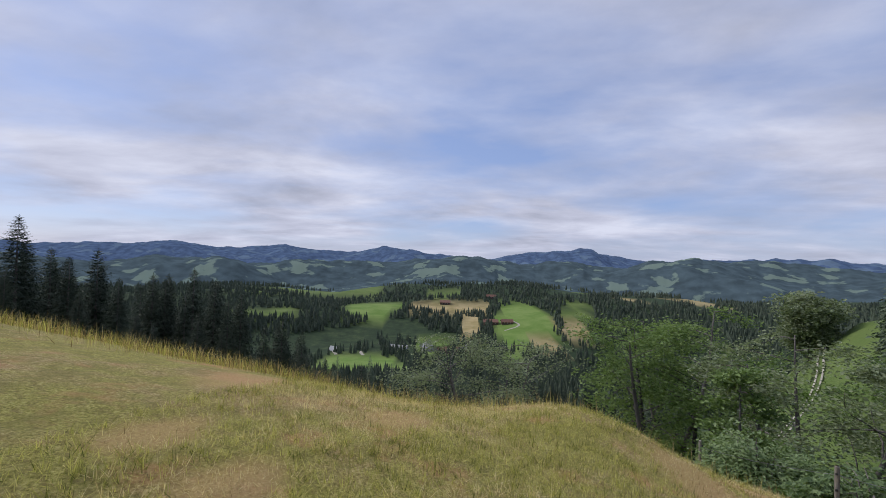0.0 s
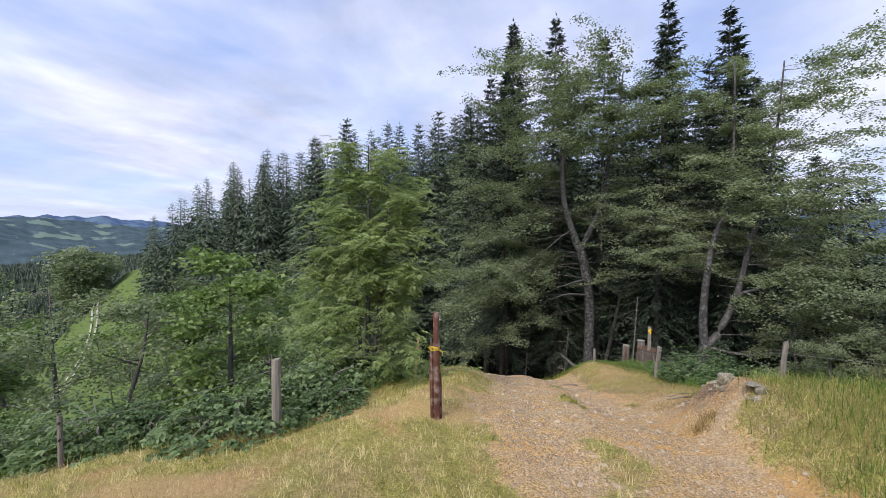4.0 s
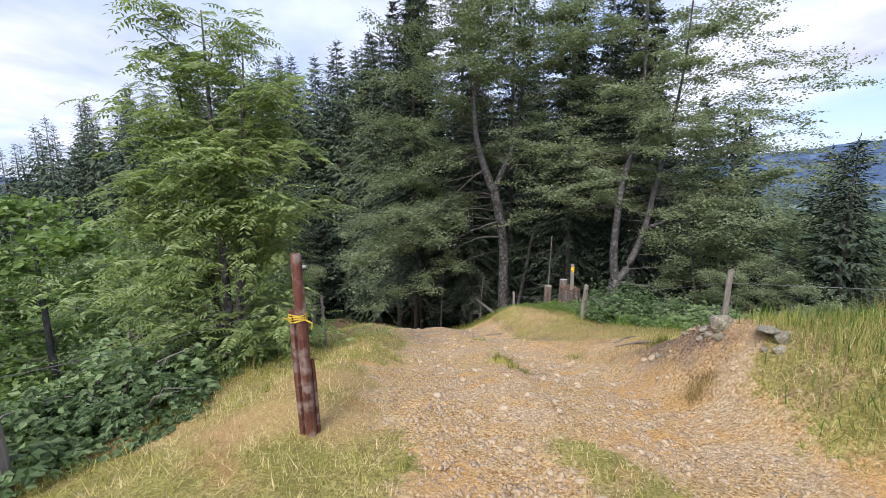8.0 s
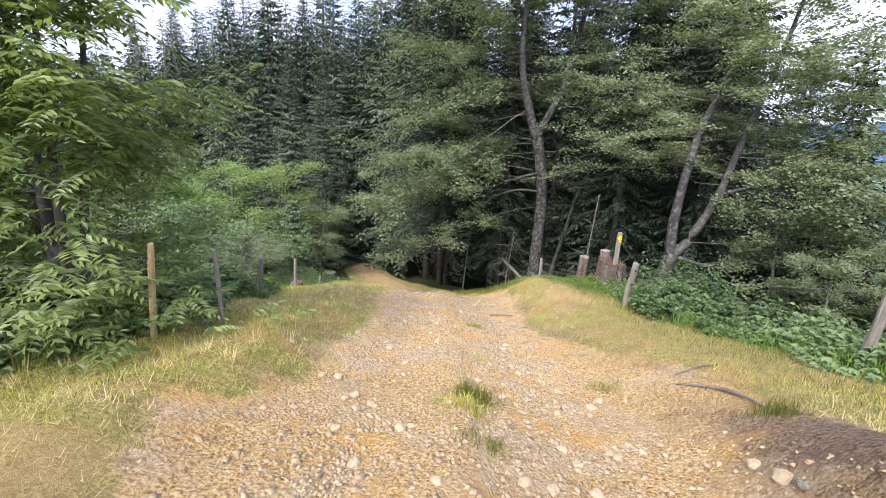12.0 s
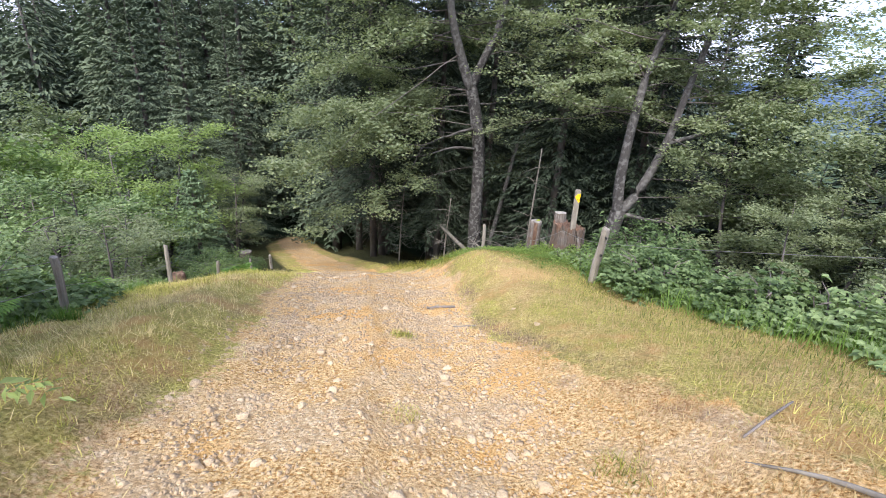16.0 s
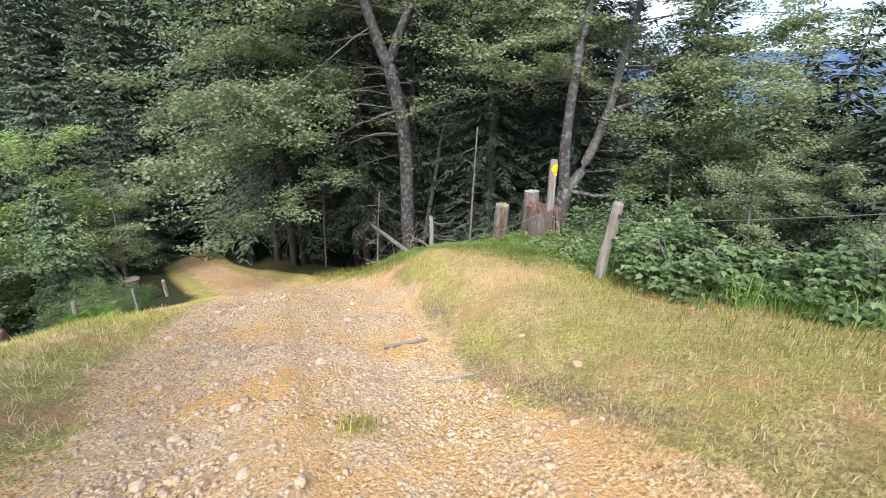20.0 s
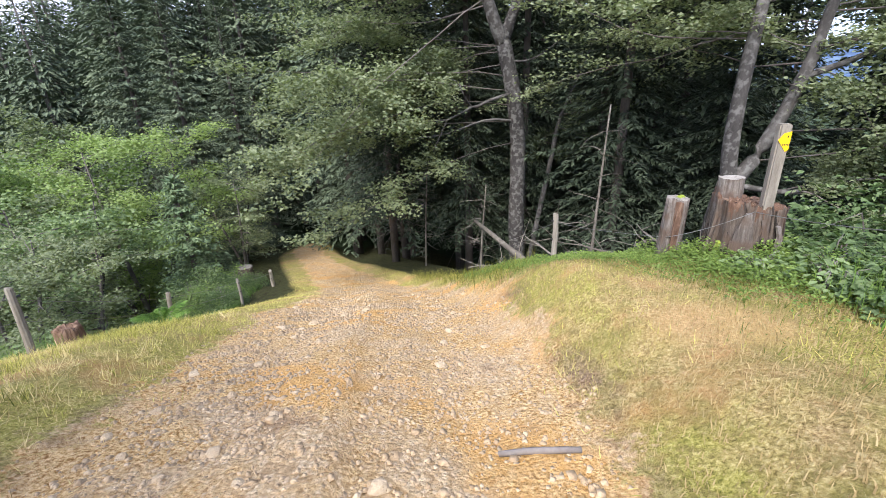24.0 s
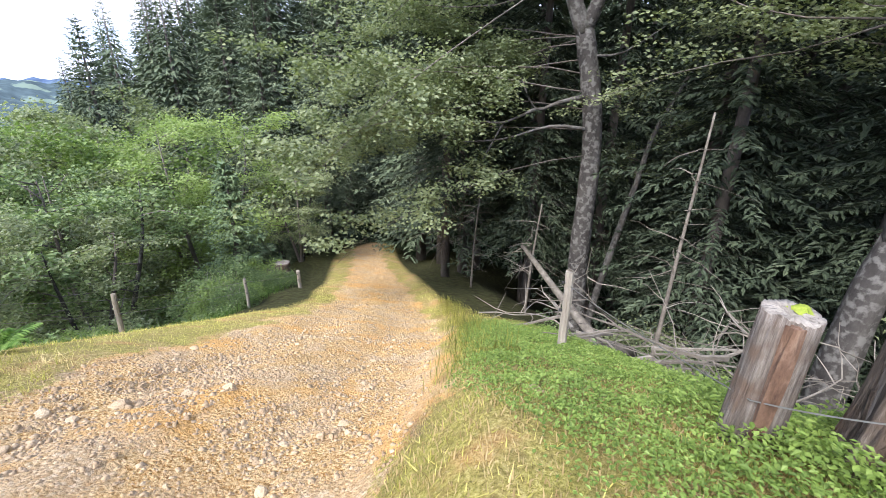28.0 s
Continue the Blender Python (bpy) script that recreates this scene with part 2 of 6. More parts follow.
def steps(a, b, v):
    u = np.clip((v - a) / (b - a), 0, 1)
    return u * u * (3 - 2 * u)


def wave(x, y, size, seed=0):
    """Smooth unevenness about 0, in -1 .. 1."""
    a = seed * 1.7
    return (np.sin(x / size + a + 1.3 * np.sin(y / size * .7 + a)) + np.sin(y / size * 1.1 + 2.1 * a + 1.1 * np.sin(x / size * .8 - a)) +
            .5 * np.sin((x + y) / size * 2.3 + a)) / 2.5


def side(x, y):
    return x - np.interp(y, MID_Y, MID_X)


def beyond_fence(x, y):
    """Metres outside the fence on the left."""
    along = np.interp(x, [-60, -12, -8.8, -5.7, -3.1, -2.9], [12, 3.0, 1.75, 1.98, 2.7, 2.75])
    return np.maximum(np.minimum(np.interp(y, FENCE_Y, FENCE_X) - x, np.where(x < -2.9, y - along, 50)), 0)


def gravel(x, y):
    """How bare the ground is, 0 .. 1."""
    s = side(x, y)
    half = 1.42 + .16 * wave(x, y, .55, 3) + np.interp(y, [-4, 1, 4, 6, 9, 14, 20, 26, 32], [0, .0, .25, .15, -.1, .2, .1, -.1, -.35])
    half = half + (s > 0) * np.interp(y, [-4, 1, 2.4, 3.2, 4.2, 6.2, 7.6, 8.6, 10.5, 12.5, 15, 17], [-.15, -.2, -.15, .0, .4, .9, .5, .05, .0, .2, .2, .1])
    g = 1 - steps(half - .42, half + .42, np.abs(s) + .22 * wave(x, y, .31, 5) + .10 * wave(x, y, .11, 2))
    island = np.exp(-((s + .25 - np.interp(y, [0, 3], [0, .1])) / .42) ** 2) * np.interp(y, [-6, -1, .5, 2.2, 3.2, 5.2, 5.9, 6.5, 8.4, 8.9, 9.6], [1, 1, 1, .9, .15, .2, .75, .15, .05, .45, 0])
    return np.clip(g - 1.3 * island * (0.55 + .6 * wave(x, y, .23, 6)), 0, 1)


# scorched, worn patches of the grass: middle, half lengths
WORN = [(-4.9, -.3, 1.3, .6), (-5.3, -6.3, 1.1, .45), (-2.6, -5.6, .5, .3), (-2.1, -4.7, .45, .3), (-4.4, -4.0, .7, .4), (-3.2, 1.0, 1.0, .4), (-5.6, .8, .8, .4), (-1.5, 3.1, .7, .35), (-2.6, 3.3, .8, .25), (-.85, 3.05, .35, .3),
        (2.75, 11.3, .55, .35), (-1.2, 3.9, .5, .4), (-2.4, 6.3, .4, .6)]


def worn(x, y):
    """How scorched the grass is, 0 .. 1."""
    w = 0 * x
    for wx, wy, a, b in WORN:
        w = np.maximum(w, 1 - steps(.5, 1.35, np.hypot((x - wx) / a, (y - wy) / b) + .22 * wave(x, y, .21, wx % 5)))
    return w


def valley(x, y):
    """The wider land: a wooded ridge ahead, a deep valley to the left, hills beyond."""
    r, th = np.hypot(x, y), np.degrees(np.arctan2(-x, y))
    ahead = -14 - .02 * np.maximum(r - 60, 0)
    low = np.interp(r, [0, 20, 60, 130, 300, 560, 720, 900, 1150, 1500, 1900, 2600, 9000], [-3, -9, -24, -45, -98, -142, -146, -118, -100, -100, -165, -200, -220])
    low = low + np.interp(r, [150, 500, 1200, 3000], [0, 6, 22, 30]) * wave(x, y, 190, 2) + np.interp(r, [300, 900, 2000], [0, 4, 14]) * wave(x, y, 75, 5)
    spur = np.interp(r, [0, 40, 75, 110, 160, 215, 270, 330, 420], [-3, -14, -21, -22, -18, -14, -17, -40, -100])
    low = low + (np.maximum(spur, low) - low) * np.where(th > 47, np.exp(-((th - 47) / 9.5) ** 2), 1)
    right = np.interp(r, [0, 20, 60, 200, 600, 1500, 9000], [-3, -10, -22, -60, -130, -110, -100])
    k = steps(40, 46, th) + (1 - steps(-42, -26, th))
    far = np.where(th > 0, low, right)
    back = 1 - steps(150, 165, np.abs(th))
    far = far * back + (1 - back) * np.interp(r, [0, 60, 9000], [2, 6, 20])
    return ahead * (1 - k) + far * k


def height(x, y):
    x, y = np.asarray(x, float), np.asarray(y, float)
    zt, s = np.interp(y, TRACK_Y, TRACK_Z), side(x, y)
    zt = (zt + np.interp(y - .8, TRACK_Y, TRACK_Z) + np.interp(y + .8, TRACK_Y, TRACK_Z)) / 3
    half = 1.4
    edge = np.interp(y, EDGE_Y, EDGE_X)
    # right of the track: a bank, then a fall into the wood
    width = np.interp(y, [-2, 1, 2.5, 4.2, 5.5, 8, 12, 15], [1.5, 1.2, .8, .35, .9, 1.1, .9, 1.0])
    right = np.interp(y, RISE_Y, RISE) * steps(half - np.interp(y, [1, 2.5, 4.5, 6], [.15, .3, .3, .15]), half + width, s)
    drop = np.maximum(x - edge, 0)
    right = right - np.where(drop < 10, .30 * drop + .035 * drop ** 2, 6.5 + 1.0 * (drop - 10)).clip(0, 9) * steps(-6, 3, y)
    # left: a low shoulder, then the fence, then a fall into the bushes
    fx = np.interp(y, FENCE_Y, FENCE_X)
    lift = np.interp(y, FENCE_Y, LIFT)
    u = np.clip((-s - half) / np.maximum(-(fx - np.interp(y, MID_Y, MID_X)) - half, .5), 0, 1.6)
    along = steps(1.5, 4.0, y)
    left = along * (.26 * np.exp(-((u - .35) / .3) ** 2) * (1 - steps(10, 18, y)) + lift * np.minimum(u, 1)) * (s < 0)
    out = beyond_fence(x, y)
    fall = np.where(out < 3, .18 * out + .05 * out ** 2, .99 + .5 * (out - 3)).clip(0, 12)
    xx = np.minimum(x - .3, 0)
    meadow = np.where(xx > -11, -.0226 * xx ** 2, -2.73 - .62 * (-11 - xx)).clip(-24, 0) * (1 - steps(2.0, 7.0, y) * (1 - steps(3.0, 7.0, -x)))
    meadow = meadow * (1 - .6 * steps(12, 30, -y)) + .65 * np.exp(-((x + 7.0) / 2.07) ** 2 - ((y + 1.2) / 1.64) ** 2)   # and a rounded shoulder
    ruts = -.055 * (np.exp(-((np.abs(s) - .75) / .28) ** 2)) * (1 - steps(20, 30, y)) + .03 * np.exp(-(s / .3) ** 2)
    z = zt + right + left - fall + meadow + ruts * (np.abs(s) < 2)
    z = z + .035 * wave(x, y, .9, 1) + .018 * wave(x, y, .31, 4) * (.5 + .5 * np.abs(wave(x, y, 1.3, 8)))
    r = np.hypot(x, y)
    m = steps(26, 75, r)
    z = z * (1 - m) + valley(x, y) * m
    # the lane on into the wood, and the gentler ground on both sides of it
    near = steps(17, 23, y) * (1 - steps(52, 64, y))
    bed = zt + .12 * wave(x, y, 1.7, 5) * steps(1.4, 2.4, np.abs(s)) - .10 * np.maximum(np.abs(s) - 2, 0) - .012 * np.maximum(-s - 4, 0) ** 2
    k = near * (1 - np.where(s < 0, steps(3, 16, -s), steps(2, 5, s)))
    return z * (1 - k) + np.maximum(bed, z) * k


def at_ground(x, y):
    return float(height(x, y))


# ---- helpers for meshes ----
def solid(name, verts, faces, mats, smooth=False, index=None):
    me = bpy.data.meshes.new(name)
    me.from_pydata([tuple(v) for v in verts] if not isinstance(verts, np.ndarray) else verts.tolist(), [], faces if isinstance(faces, list) else faces.tolist())
    for m in mats if isinstance(mats, (list, tuple)) else [mats]:
        me.materials.append(m)
    if index is not None:
        me.polygons.foreach_set("material_index", np.asarray(index, np.int32))
    if smooth:
        me.polygons.foreach_set("use_smooth", np.ones(len(me.polygons), bool))
    me.update()
    return me


def part(name, me, parent, label=""):
    ob = new(name, me)
    ob.parent = parent
    return tagged(ob, label=label)


def empty(name, m, label, category, group=""):
    ob = new(name)
    ob.matrix_world = m
    return tagged(ob, label, category, group)


def tube(points, radii, sides=7, cap=True, rough=0.0, rng=None):
    """Vertices and faces of a tapered tube along points."""
    pts = [Vector(p) for p in points]
    verts, faces = [], []
    for i, p in enumerate(pts):
        d = (pts[min(i + 1, len(pts) - 1)] - pts[max(i - 1, 0)]).normalized()
        a = d.orthogonal().normalized() if abs(d.z) < .9 else Vector((1, 0, 0)).cross(d).normalized()
        b = d.cross(a)
        for k in range(sides):
            w = 2 * math.pi * k / sides
            q = radii[i] * (1 + (rng.uniform(-rough, rough) if rng else 0))
            verts.append(p + (a * math.cos(w) + b * math.sin(w)) * q)
    for i in range(len(pts) - 1):
        for k in range(sides):
            k2 = (k + 1) % sides
            faces.append((i * sides + k, i * sides + k2, (i + 1) * sides + k2, (i + 1) * sides + k))
    if cap:
        faces.append(tuple(reversed(range(sides))))
        faces.append(tuple(range(len(verts) - sides, len(verts))))
    return verts, faces


def joined(pieces):
    verts, faces = [], []
    for v, f in pieces:
        o = len(verts)
        verts += list(v)
        faces += [tuple(i + o for i in q) for q in f]
    return verts, faces


def blades(points, ways, ups, length, width, bend=0.0, notch=False):
    """Arrays of pointed leaves: a rhomb each, folded a little along its middle. points, ways, ups: n x 3."""
    n = len(points)
    ways = ways / np.linalg.norm(ways, axis=1, keepdims=True)
    across = np.cross(ways, ups)
    across /= np.linalg.norm(across, axis=1, keepdims=True) + 1e-9
    over = np.cross(across, ways)
    length, width = np.reshape(length, (-1, 1)), np.reshape(width, (-1, 1))
    mid = points + ways * length * .45
    v = np.stack([points, mid + across * width / 2 + over * width * .12, points + ways * length - over * length * bend, mid - across * width / 2 + over * width * .12], 1)
    o = np.arange(n)[:, None] * 4
    f = np.concatenate([o + [0, 1, 2], o + [0, 2, 3]], 0)
    return v.reshape(-1, 3), f


def stack(*sets):
    verts, faces, o = [], [], 0
    for v, f in sets:
        verts.append(np.asarray(v, float))
        faces.append(np.asarray(f) + o)
        o += len(v)
    return np.concatenate(verts), np.concatenate(faces)


# ---- ground ----
def axis_lines(a, b, step, reach, grow):
    mid = np.arange(a, b + step / 2, step)
    out, d = [], step
    low, high = [a], [b]
    while low[-1] > -reach:
        d *= grow if d > 1.6 else 1.045
        low.append(low[-1] - d)
        high.append(high[-1] + d)
    return np.concatenate([low[:0:-1], mid, high[1:]])


GX, GY = axis_lines(-9, 6.5, .1, 8000, 1.13), axis_lines(-5, 17, .1, 8000, 1.13)
XX, YY = np.meshgrid(GX, GY)
ZZ = height(XX, YY)
GR = gravel(XX, YY) * (np.hypot(XX, YY) < 60)
rg = np.random.default_rng(5)
near = (XX > -11) & (XX < 9) & (YY > -7) & (YY < 18)
ZZ = ZZ + near * GR * rg.normal(0, .011, XX.shape)
ny, nx = XX.shape
ids = np.arange(ny * nx).reshape(ny, nx)
quads = np.stack([ids[:-1, :-1], ids[:-1, 1:], ids[1:, 1:], ids[1:, :-1]], -1).reshape(-1, 4)
M_GROUND = bpy.data.materials.new("ground")
ground_me = solid("ground", np.stack([XX, YY, ZZ], -1).reshape(-1, 3), quads, M_GROUND, smooth=True)
ground_me.attributes.new("bare", "FLOAT", "POINT").data.foreach_set("value", GR.ravel().astype(np.float32))
# wild ground off the meadow, plus painted shade on both sides of the lane
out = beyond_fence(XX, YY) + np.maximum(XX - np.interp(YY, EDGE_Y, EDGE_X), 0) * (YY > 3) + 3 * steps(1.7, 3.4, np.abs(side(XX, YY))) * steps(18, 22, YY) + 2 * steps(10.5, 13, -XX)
ground_me.attributes.new("wild_shade", "FLOAT", "POINT").data.foreach_set("value", np.clip(out / 2.0, 0, 1).ravel().astype(np.float32))

edge_s = side(XX, YY)
EARTH_SHADE = np.exp(-((edge_s - np.interp(YY, [2, 4, 6, 8, 9.5, 13], [1.75, 1.75, 2.2, 1.9, 1.4, 1.75])) / np.interp(YY, [2, 4, 6, 8, 13], [.35, .45, .5, .25, .22])) ** 2) * steps(2.3, 3.2, YY) * (1 - steps(13, 14.5, YY)) * (.55 + .45 * wave(XX, YY, .4, 9)).clip(.15, 1)
EARTH_SHADE = .75 * EARTH_SHADE + .45 * np.exp(-((edge_s + 1.55) / .18) ** 2) * steps(5, 7, YY) * (1 - steps(14, 16, YY)) * (wave(XX, YY, .6, 2) > 0)
# bare soil of the bank; the last term paints tree shade on the far lane
EARTH_SHADE = EARTH_SHADE + .36 * np.exp(-((edge_s - 1.75) / .42) ** 2) * steps(1.2, 2.4, YY) * (1 - steps(5.5, 7, YY)) * (.65 + .35 * wave(XX, YY, .33, 4)) + .38 * steps(19, 27, YY) * (YY < 70)
ground_me.attributes.new("earth_shade", "FLOAT", "POINT").data.foreach_set("value", EARTH_SHADE.clip(0, 1).ravel().astype(np.float32))

ground_me.attributes.new("worn", "FLOAT", "POINT").data.foreach_set("value", worn(XX, YY).ravel().astype(np.float32))

# fields and clearings of the wider land: middle, half length, half width, turn, kind (0 green, 1 pale green, 2 tan)
FIELDS = [(-1441, -477, 240, 193, 18, 1), (-854, -403, 72, 57, 25, 1), (-1005, -226, 120, 75, 12, 0), (-1057, -48, 67, 109, 2, 2), (-865, 4, 74, 23, 0, 2), (-900, 113, 166, 66, -7, 0), (-753, -51, 62, 37, 4, 1), (-512, -134, 100, 64, 14, 0),
          (-1294, -79, 157, 55, 3, 1), (-750, 137, 50, 22, -11, 2), (-918, 231, 145, 37, -14, 1), (-797, 197, 47, 26, -14, 2), (-1272, 672, 240, 52, -28, 2), (-613, 64, 55, 20, -6, 0), (-1223, -640, 96, 74, 30, 1), (-1480, 330, 128, 49, -12, 1),
          (-1137, 420, 88, 33, -20, 2), (-690, -60, 56, 33, 5, 0), (-1600, 60, 112, 74, 0, 1), (-110, 85, 85, 28, -37, 1), (-190, 150, 70, 40, -37, 1), (-60, 42, 40, 18, -37, 1)]


def field_at(x, y):
    """-1 for woodland, else the kind of field."""
    kind = np.full(np.shape(x), -1)
    for fx, fy, a, b, turn, k in FIELDS:
        c, s = math.cos(radians(turn)), math.sin(radians(turn))
        u, v = ((x - fx) * c + (y - fy) * s) / a, (-(x - fx) * s + (y - fy) * c) / b
        q = u * u + v * v + .35 * wave(x, y, max(a, b) * .35, fx % 7)
        kind = np.where(q < 1, k, kind)
    return kind


kind = field_at(XX, YY)
far_away = np.hypot(XX, YY) > 45
for key, val in (("meadow", (kind == 0) * 1.0 + (kind == 1) * .6), ("tan", (kind == 2) * 1.0), ("wood", ((kind < 0) & far_away) * 1.0)):
    ground_me.attributes.new(key, "FLOAT", "POINT").data.foreach_set("value", val.ravel().astype(np.float32))


def ground_material(m):
    m.use_nodes = True
    t = m.node_tree
    bsdf = t.nodes["Principled BSDF"]
    bsdf.inputs["Roughness"].default_value = 0.95
    bsdf.inputs["Specular IOR Level"].default_value = 0.15
    co = node(t, "ShaderNodeTexCoord").outputs["Object"]

    def noise_at(scale, detail=5.0, rough=0.6):
        n = node(t, "ShaderNodeTexNoise", Scale=scale, Detail=detail, Roughness=rough)
        t.links.new(co, n.inputs["Vector"])
        return n.outputs[0]

    def attribute(name):
        return node(t, "ShaderNodeAttribute", attribute_name=name).outputs["Fac"]

    fine, middle, large = noise_at(42, 8, .72), noise_at(5.0, 6), noise_at(0.55, 4)
    # dry mown meadow: straw with green and reddish patches
    straw = ramp(t, fine, (0.36, (0.190, 0.122, 0.048)), (0.5, (0.470, 0.340, 0.158)), (0.64, (0.720, 0.570, 0.320)))
    turf = ramp(t, fine, (0.36, (0.150, 0.148, 0.032)), (0.5, (0.390, 0.355, 0.090)), (0.64, (0.600, 0.530, 0.200)))
    patch = ramp(t, sums(t, "ADD", sums(t, "MULTIPLY", large, 0.55), sums(t, "MULTIPLY", noise_at(1.9, 6), 0.45)), (0.46, 0.0), (0.59, 1.0))
    grass = mixed(t, patch, turf, straw)
    tuft = ramp(t, noise_at(11, 9, .80), (0.41, 0.75), (0.51, 0.0))
    grass = mixed(t, tuft, grass, (0.235, 0.190, 0.066))
    rust = ramp(t, noise_at(1.1, 6), (0.55, 0.0), (0.65, 0.6))
    dark = ramp(t, noise_at(2.3, 6, .7), (0.38, 0.6), (0.52, 0.0))
    grass = mixed(t, dark, grass, (0.235, 0.215, 0.062))
    grass = mixed(t, rust, grass, mixed(t, fine, (0.380, 0.170, 0.060), (0.640, 0.400, 0.190)))
    grass = mixed(t, sums(t, "MULTIPLY", attribute("worn"), 0.6), grass, mixed(t, fine, (0.420, 0.225, 0.090), (0.800, 0.560, 0.290)))
    # bare track: yellow clay with grey gravel
    clay = ramp(t, fine, (0.40, (0.300, 0.150, 0.046)), (0.5, (0.640, 0.420, 0.195)), (0.60, (0.800, 0.600, 0.345)))
    cells = node(t, "ShaderNodeTexVoronoi", Scale=40.0, Randomness=1.0)
    t.links.new(co, cells.inputs["Vector"])
    pebble = node(t, "ShaderNodeSeparateXYZ")
    t.links.new(cells.outputs["Color"], pebble.inputs[0])
    grit = ramp(t, pebble.outputs[0], (0.0, (0.480, 0.325, 0.185)), (0.5, (0.730, 0.535, 0.330)), (1.0, (0.880, 0.725, 0.520)))
    grit = mixed(t, ramp(t, cells.outputs["Distance"], (0.34, 0.0), (0.72, 0.38)), grit, (0.330, 0.220, 0.115))
    grit = mixed(t, ramp(t, noise_at(75, 8, .7), (0.40, 0.4), (0.56, 0.0)), grit, (0.300, 0.205, 0.115))
    relief = sums(t, "MULTIPLY", sums(t, "MULTIPLY", sums(t, "SUBTRACT", 1.0, cells.outputs["Distance"]), 0.5), attribute("bare"))
    bare = mixed(t, ramp(t, noise_at(1.6, 7), (0.47, 0.0), (0.60, 0.85)), clay, grit)
    bare = mixed(t, ramp(t, noise_at(1.9, 4), (0.62, 0.0), (0.72, 0.6)), bare, (0.260, 0.175, 0.125))
    bare = mixed(t, ramp(t, noise_at(0.75, 6), (0.52, 0.0), (0.62, 0.75)), bare, mixed(t, fine, (0.540, 0.260, 0.070), (0.800, 0.500, 0.195)))
    rim = sums(t, "ADD", attribute("bare"), sums(t, "ADD", sums(t, "MULTIPLY", sums(t, "SUBTRACT", noise_at(9), 0.5), 1.1), sums(t, "MULTIPLY", sums(t, "SUBTRACT", noise_at(38), 0.5), 0.7)))
    col = mixed(t, ramp(t, rim, (0.40, 0.0), (0.60, 1.0)), grass, bare)
    # brown of the bare soil, and of the shade painted on the far lane
    soil_shade = ramp(t, fine, (0.36, (0.090, 0.055, 0.038)), (0.5, (0.230, 0.155, 0.108)), (0.64, (0.410, 0.300, 0.220)))
    col = mixed(t, ramp(t, sums(t, "ADD", attribute("earth_shade"), sums(t, "MULTIPLY", sums(t, "SUBTRACT", noise_at(7), 0.5), 0.8)), (0.3, 0.0), (0.75, 0.9)), col, soil_shade)
    # near-black wood floor, also laid as painted shade beside the lane
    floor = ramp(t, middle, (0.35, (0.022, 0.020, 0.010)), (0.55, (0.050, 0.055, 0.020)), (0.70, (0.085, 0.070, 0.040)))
    col = mixed(t, ramp(t, sums(t, "MULTIPLY", attribute("wild_shade"), 1.0), (0.15, 0.0), (0.6, 1.0)), col, floor)
    woods = ramp(t, noise_at(0.06, 6), (0.3, (0.020, 0.036, 0.018)), (0.55, (0.034, 0.055, 0.026)), (0.7, (0.060, 0.085, 0.036)))
    col = mixed(t, attribute("wood"), col, woods)
    pasture = ramp(t, noise_at(0.02, 6), (0.35, (0.110, 0.190, 0.036)), (0.62, (0.180, 0.250, 0.070)))
    col = mixed(t, attribute("meadow"), col, pasture)
    hay = ramp(t, noise_at(0.03, 6), (0.35, (0.270, 0.220, 0.095)), (0.62, (0.400, 0.320, 0.165)))
    col = mixed(t, attribute("tan"), col, hay)
    t.links.new(col, bsdf.inputs["Base Color"])
    b = node(t, "ShaderNodeBump", Strength=1.0, Distance=0.04)
    t.links.new(sums(t, "ADD", sums(t, "ADD", fine, middle), relief), b.inputs["Height"])
    t.links.new(b.outputs[0], bsdf.inputs["Normal"])


ground_material(M_GROUND)
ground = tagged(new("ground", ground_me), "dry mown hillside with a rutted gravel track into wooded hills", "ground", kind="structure")

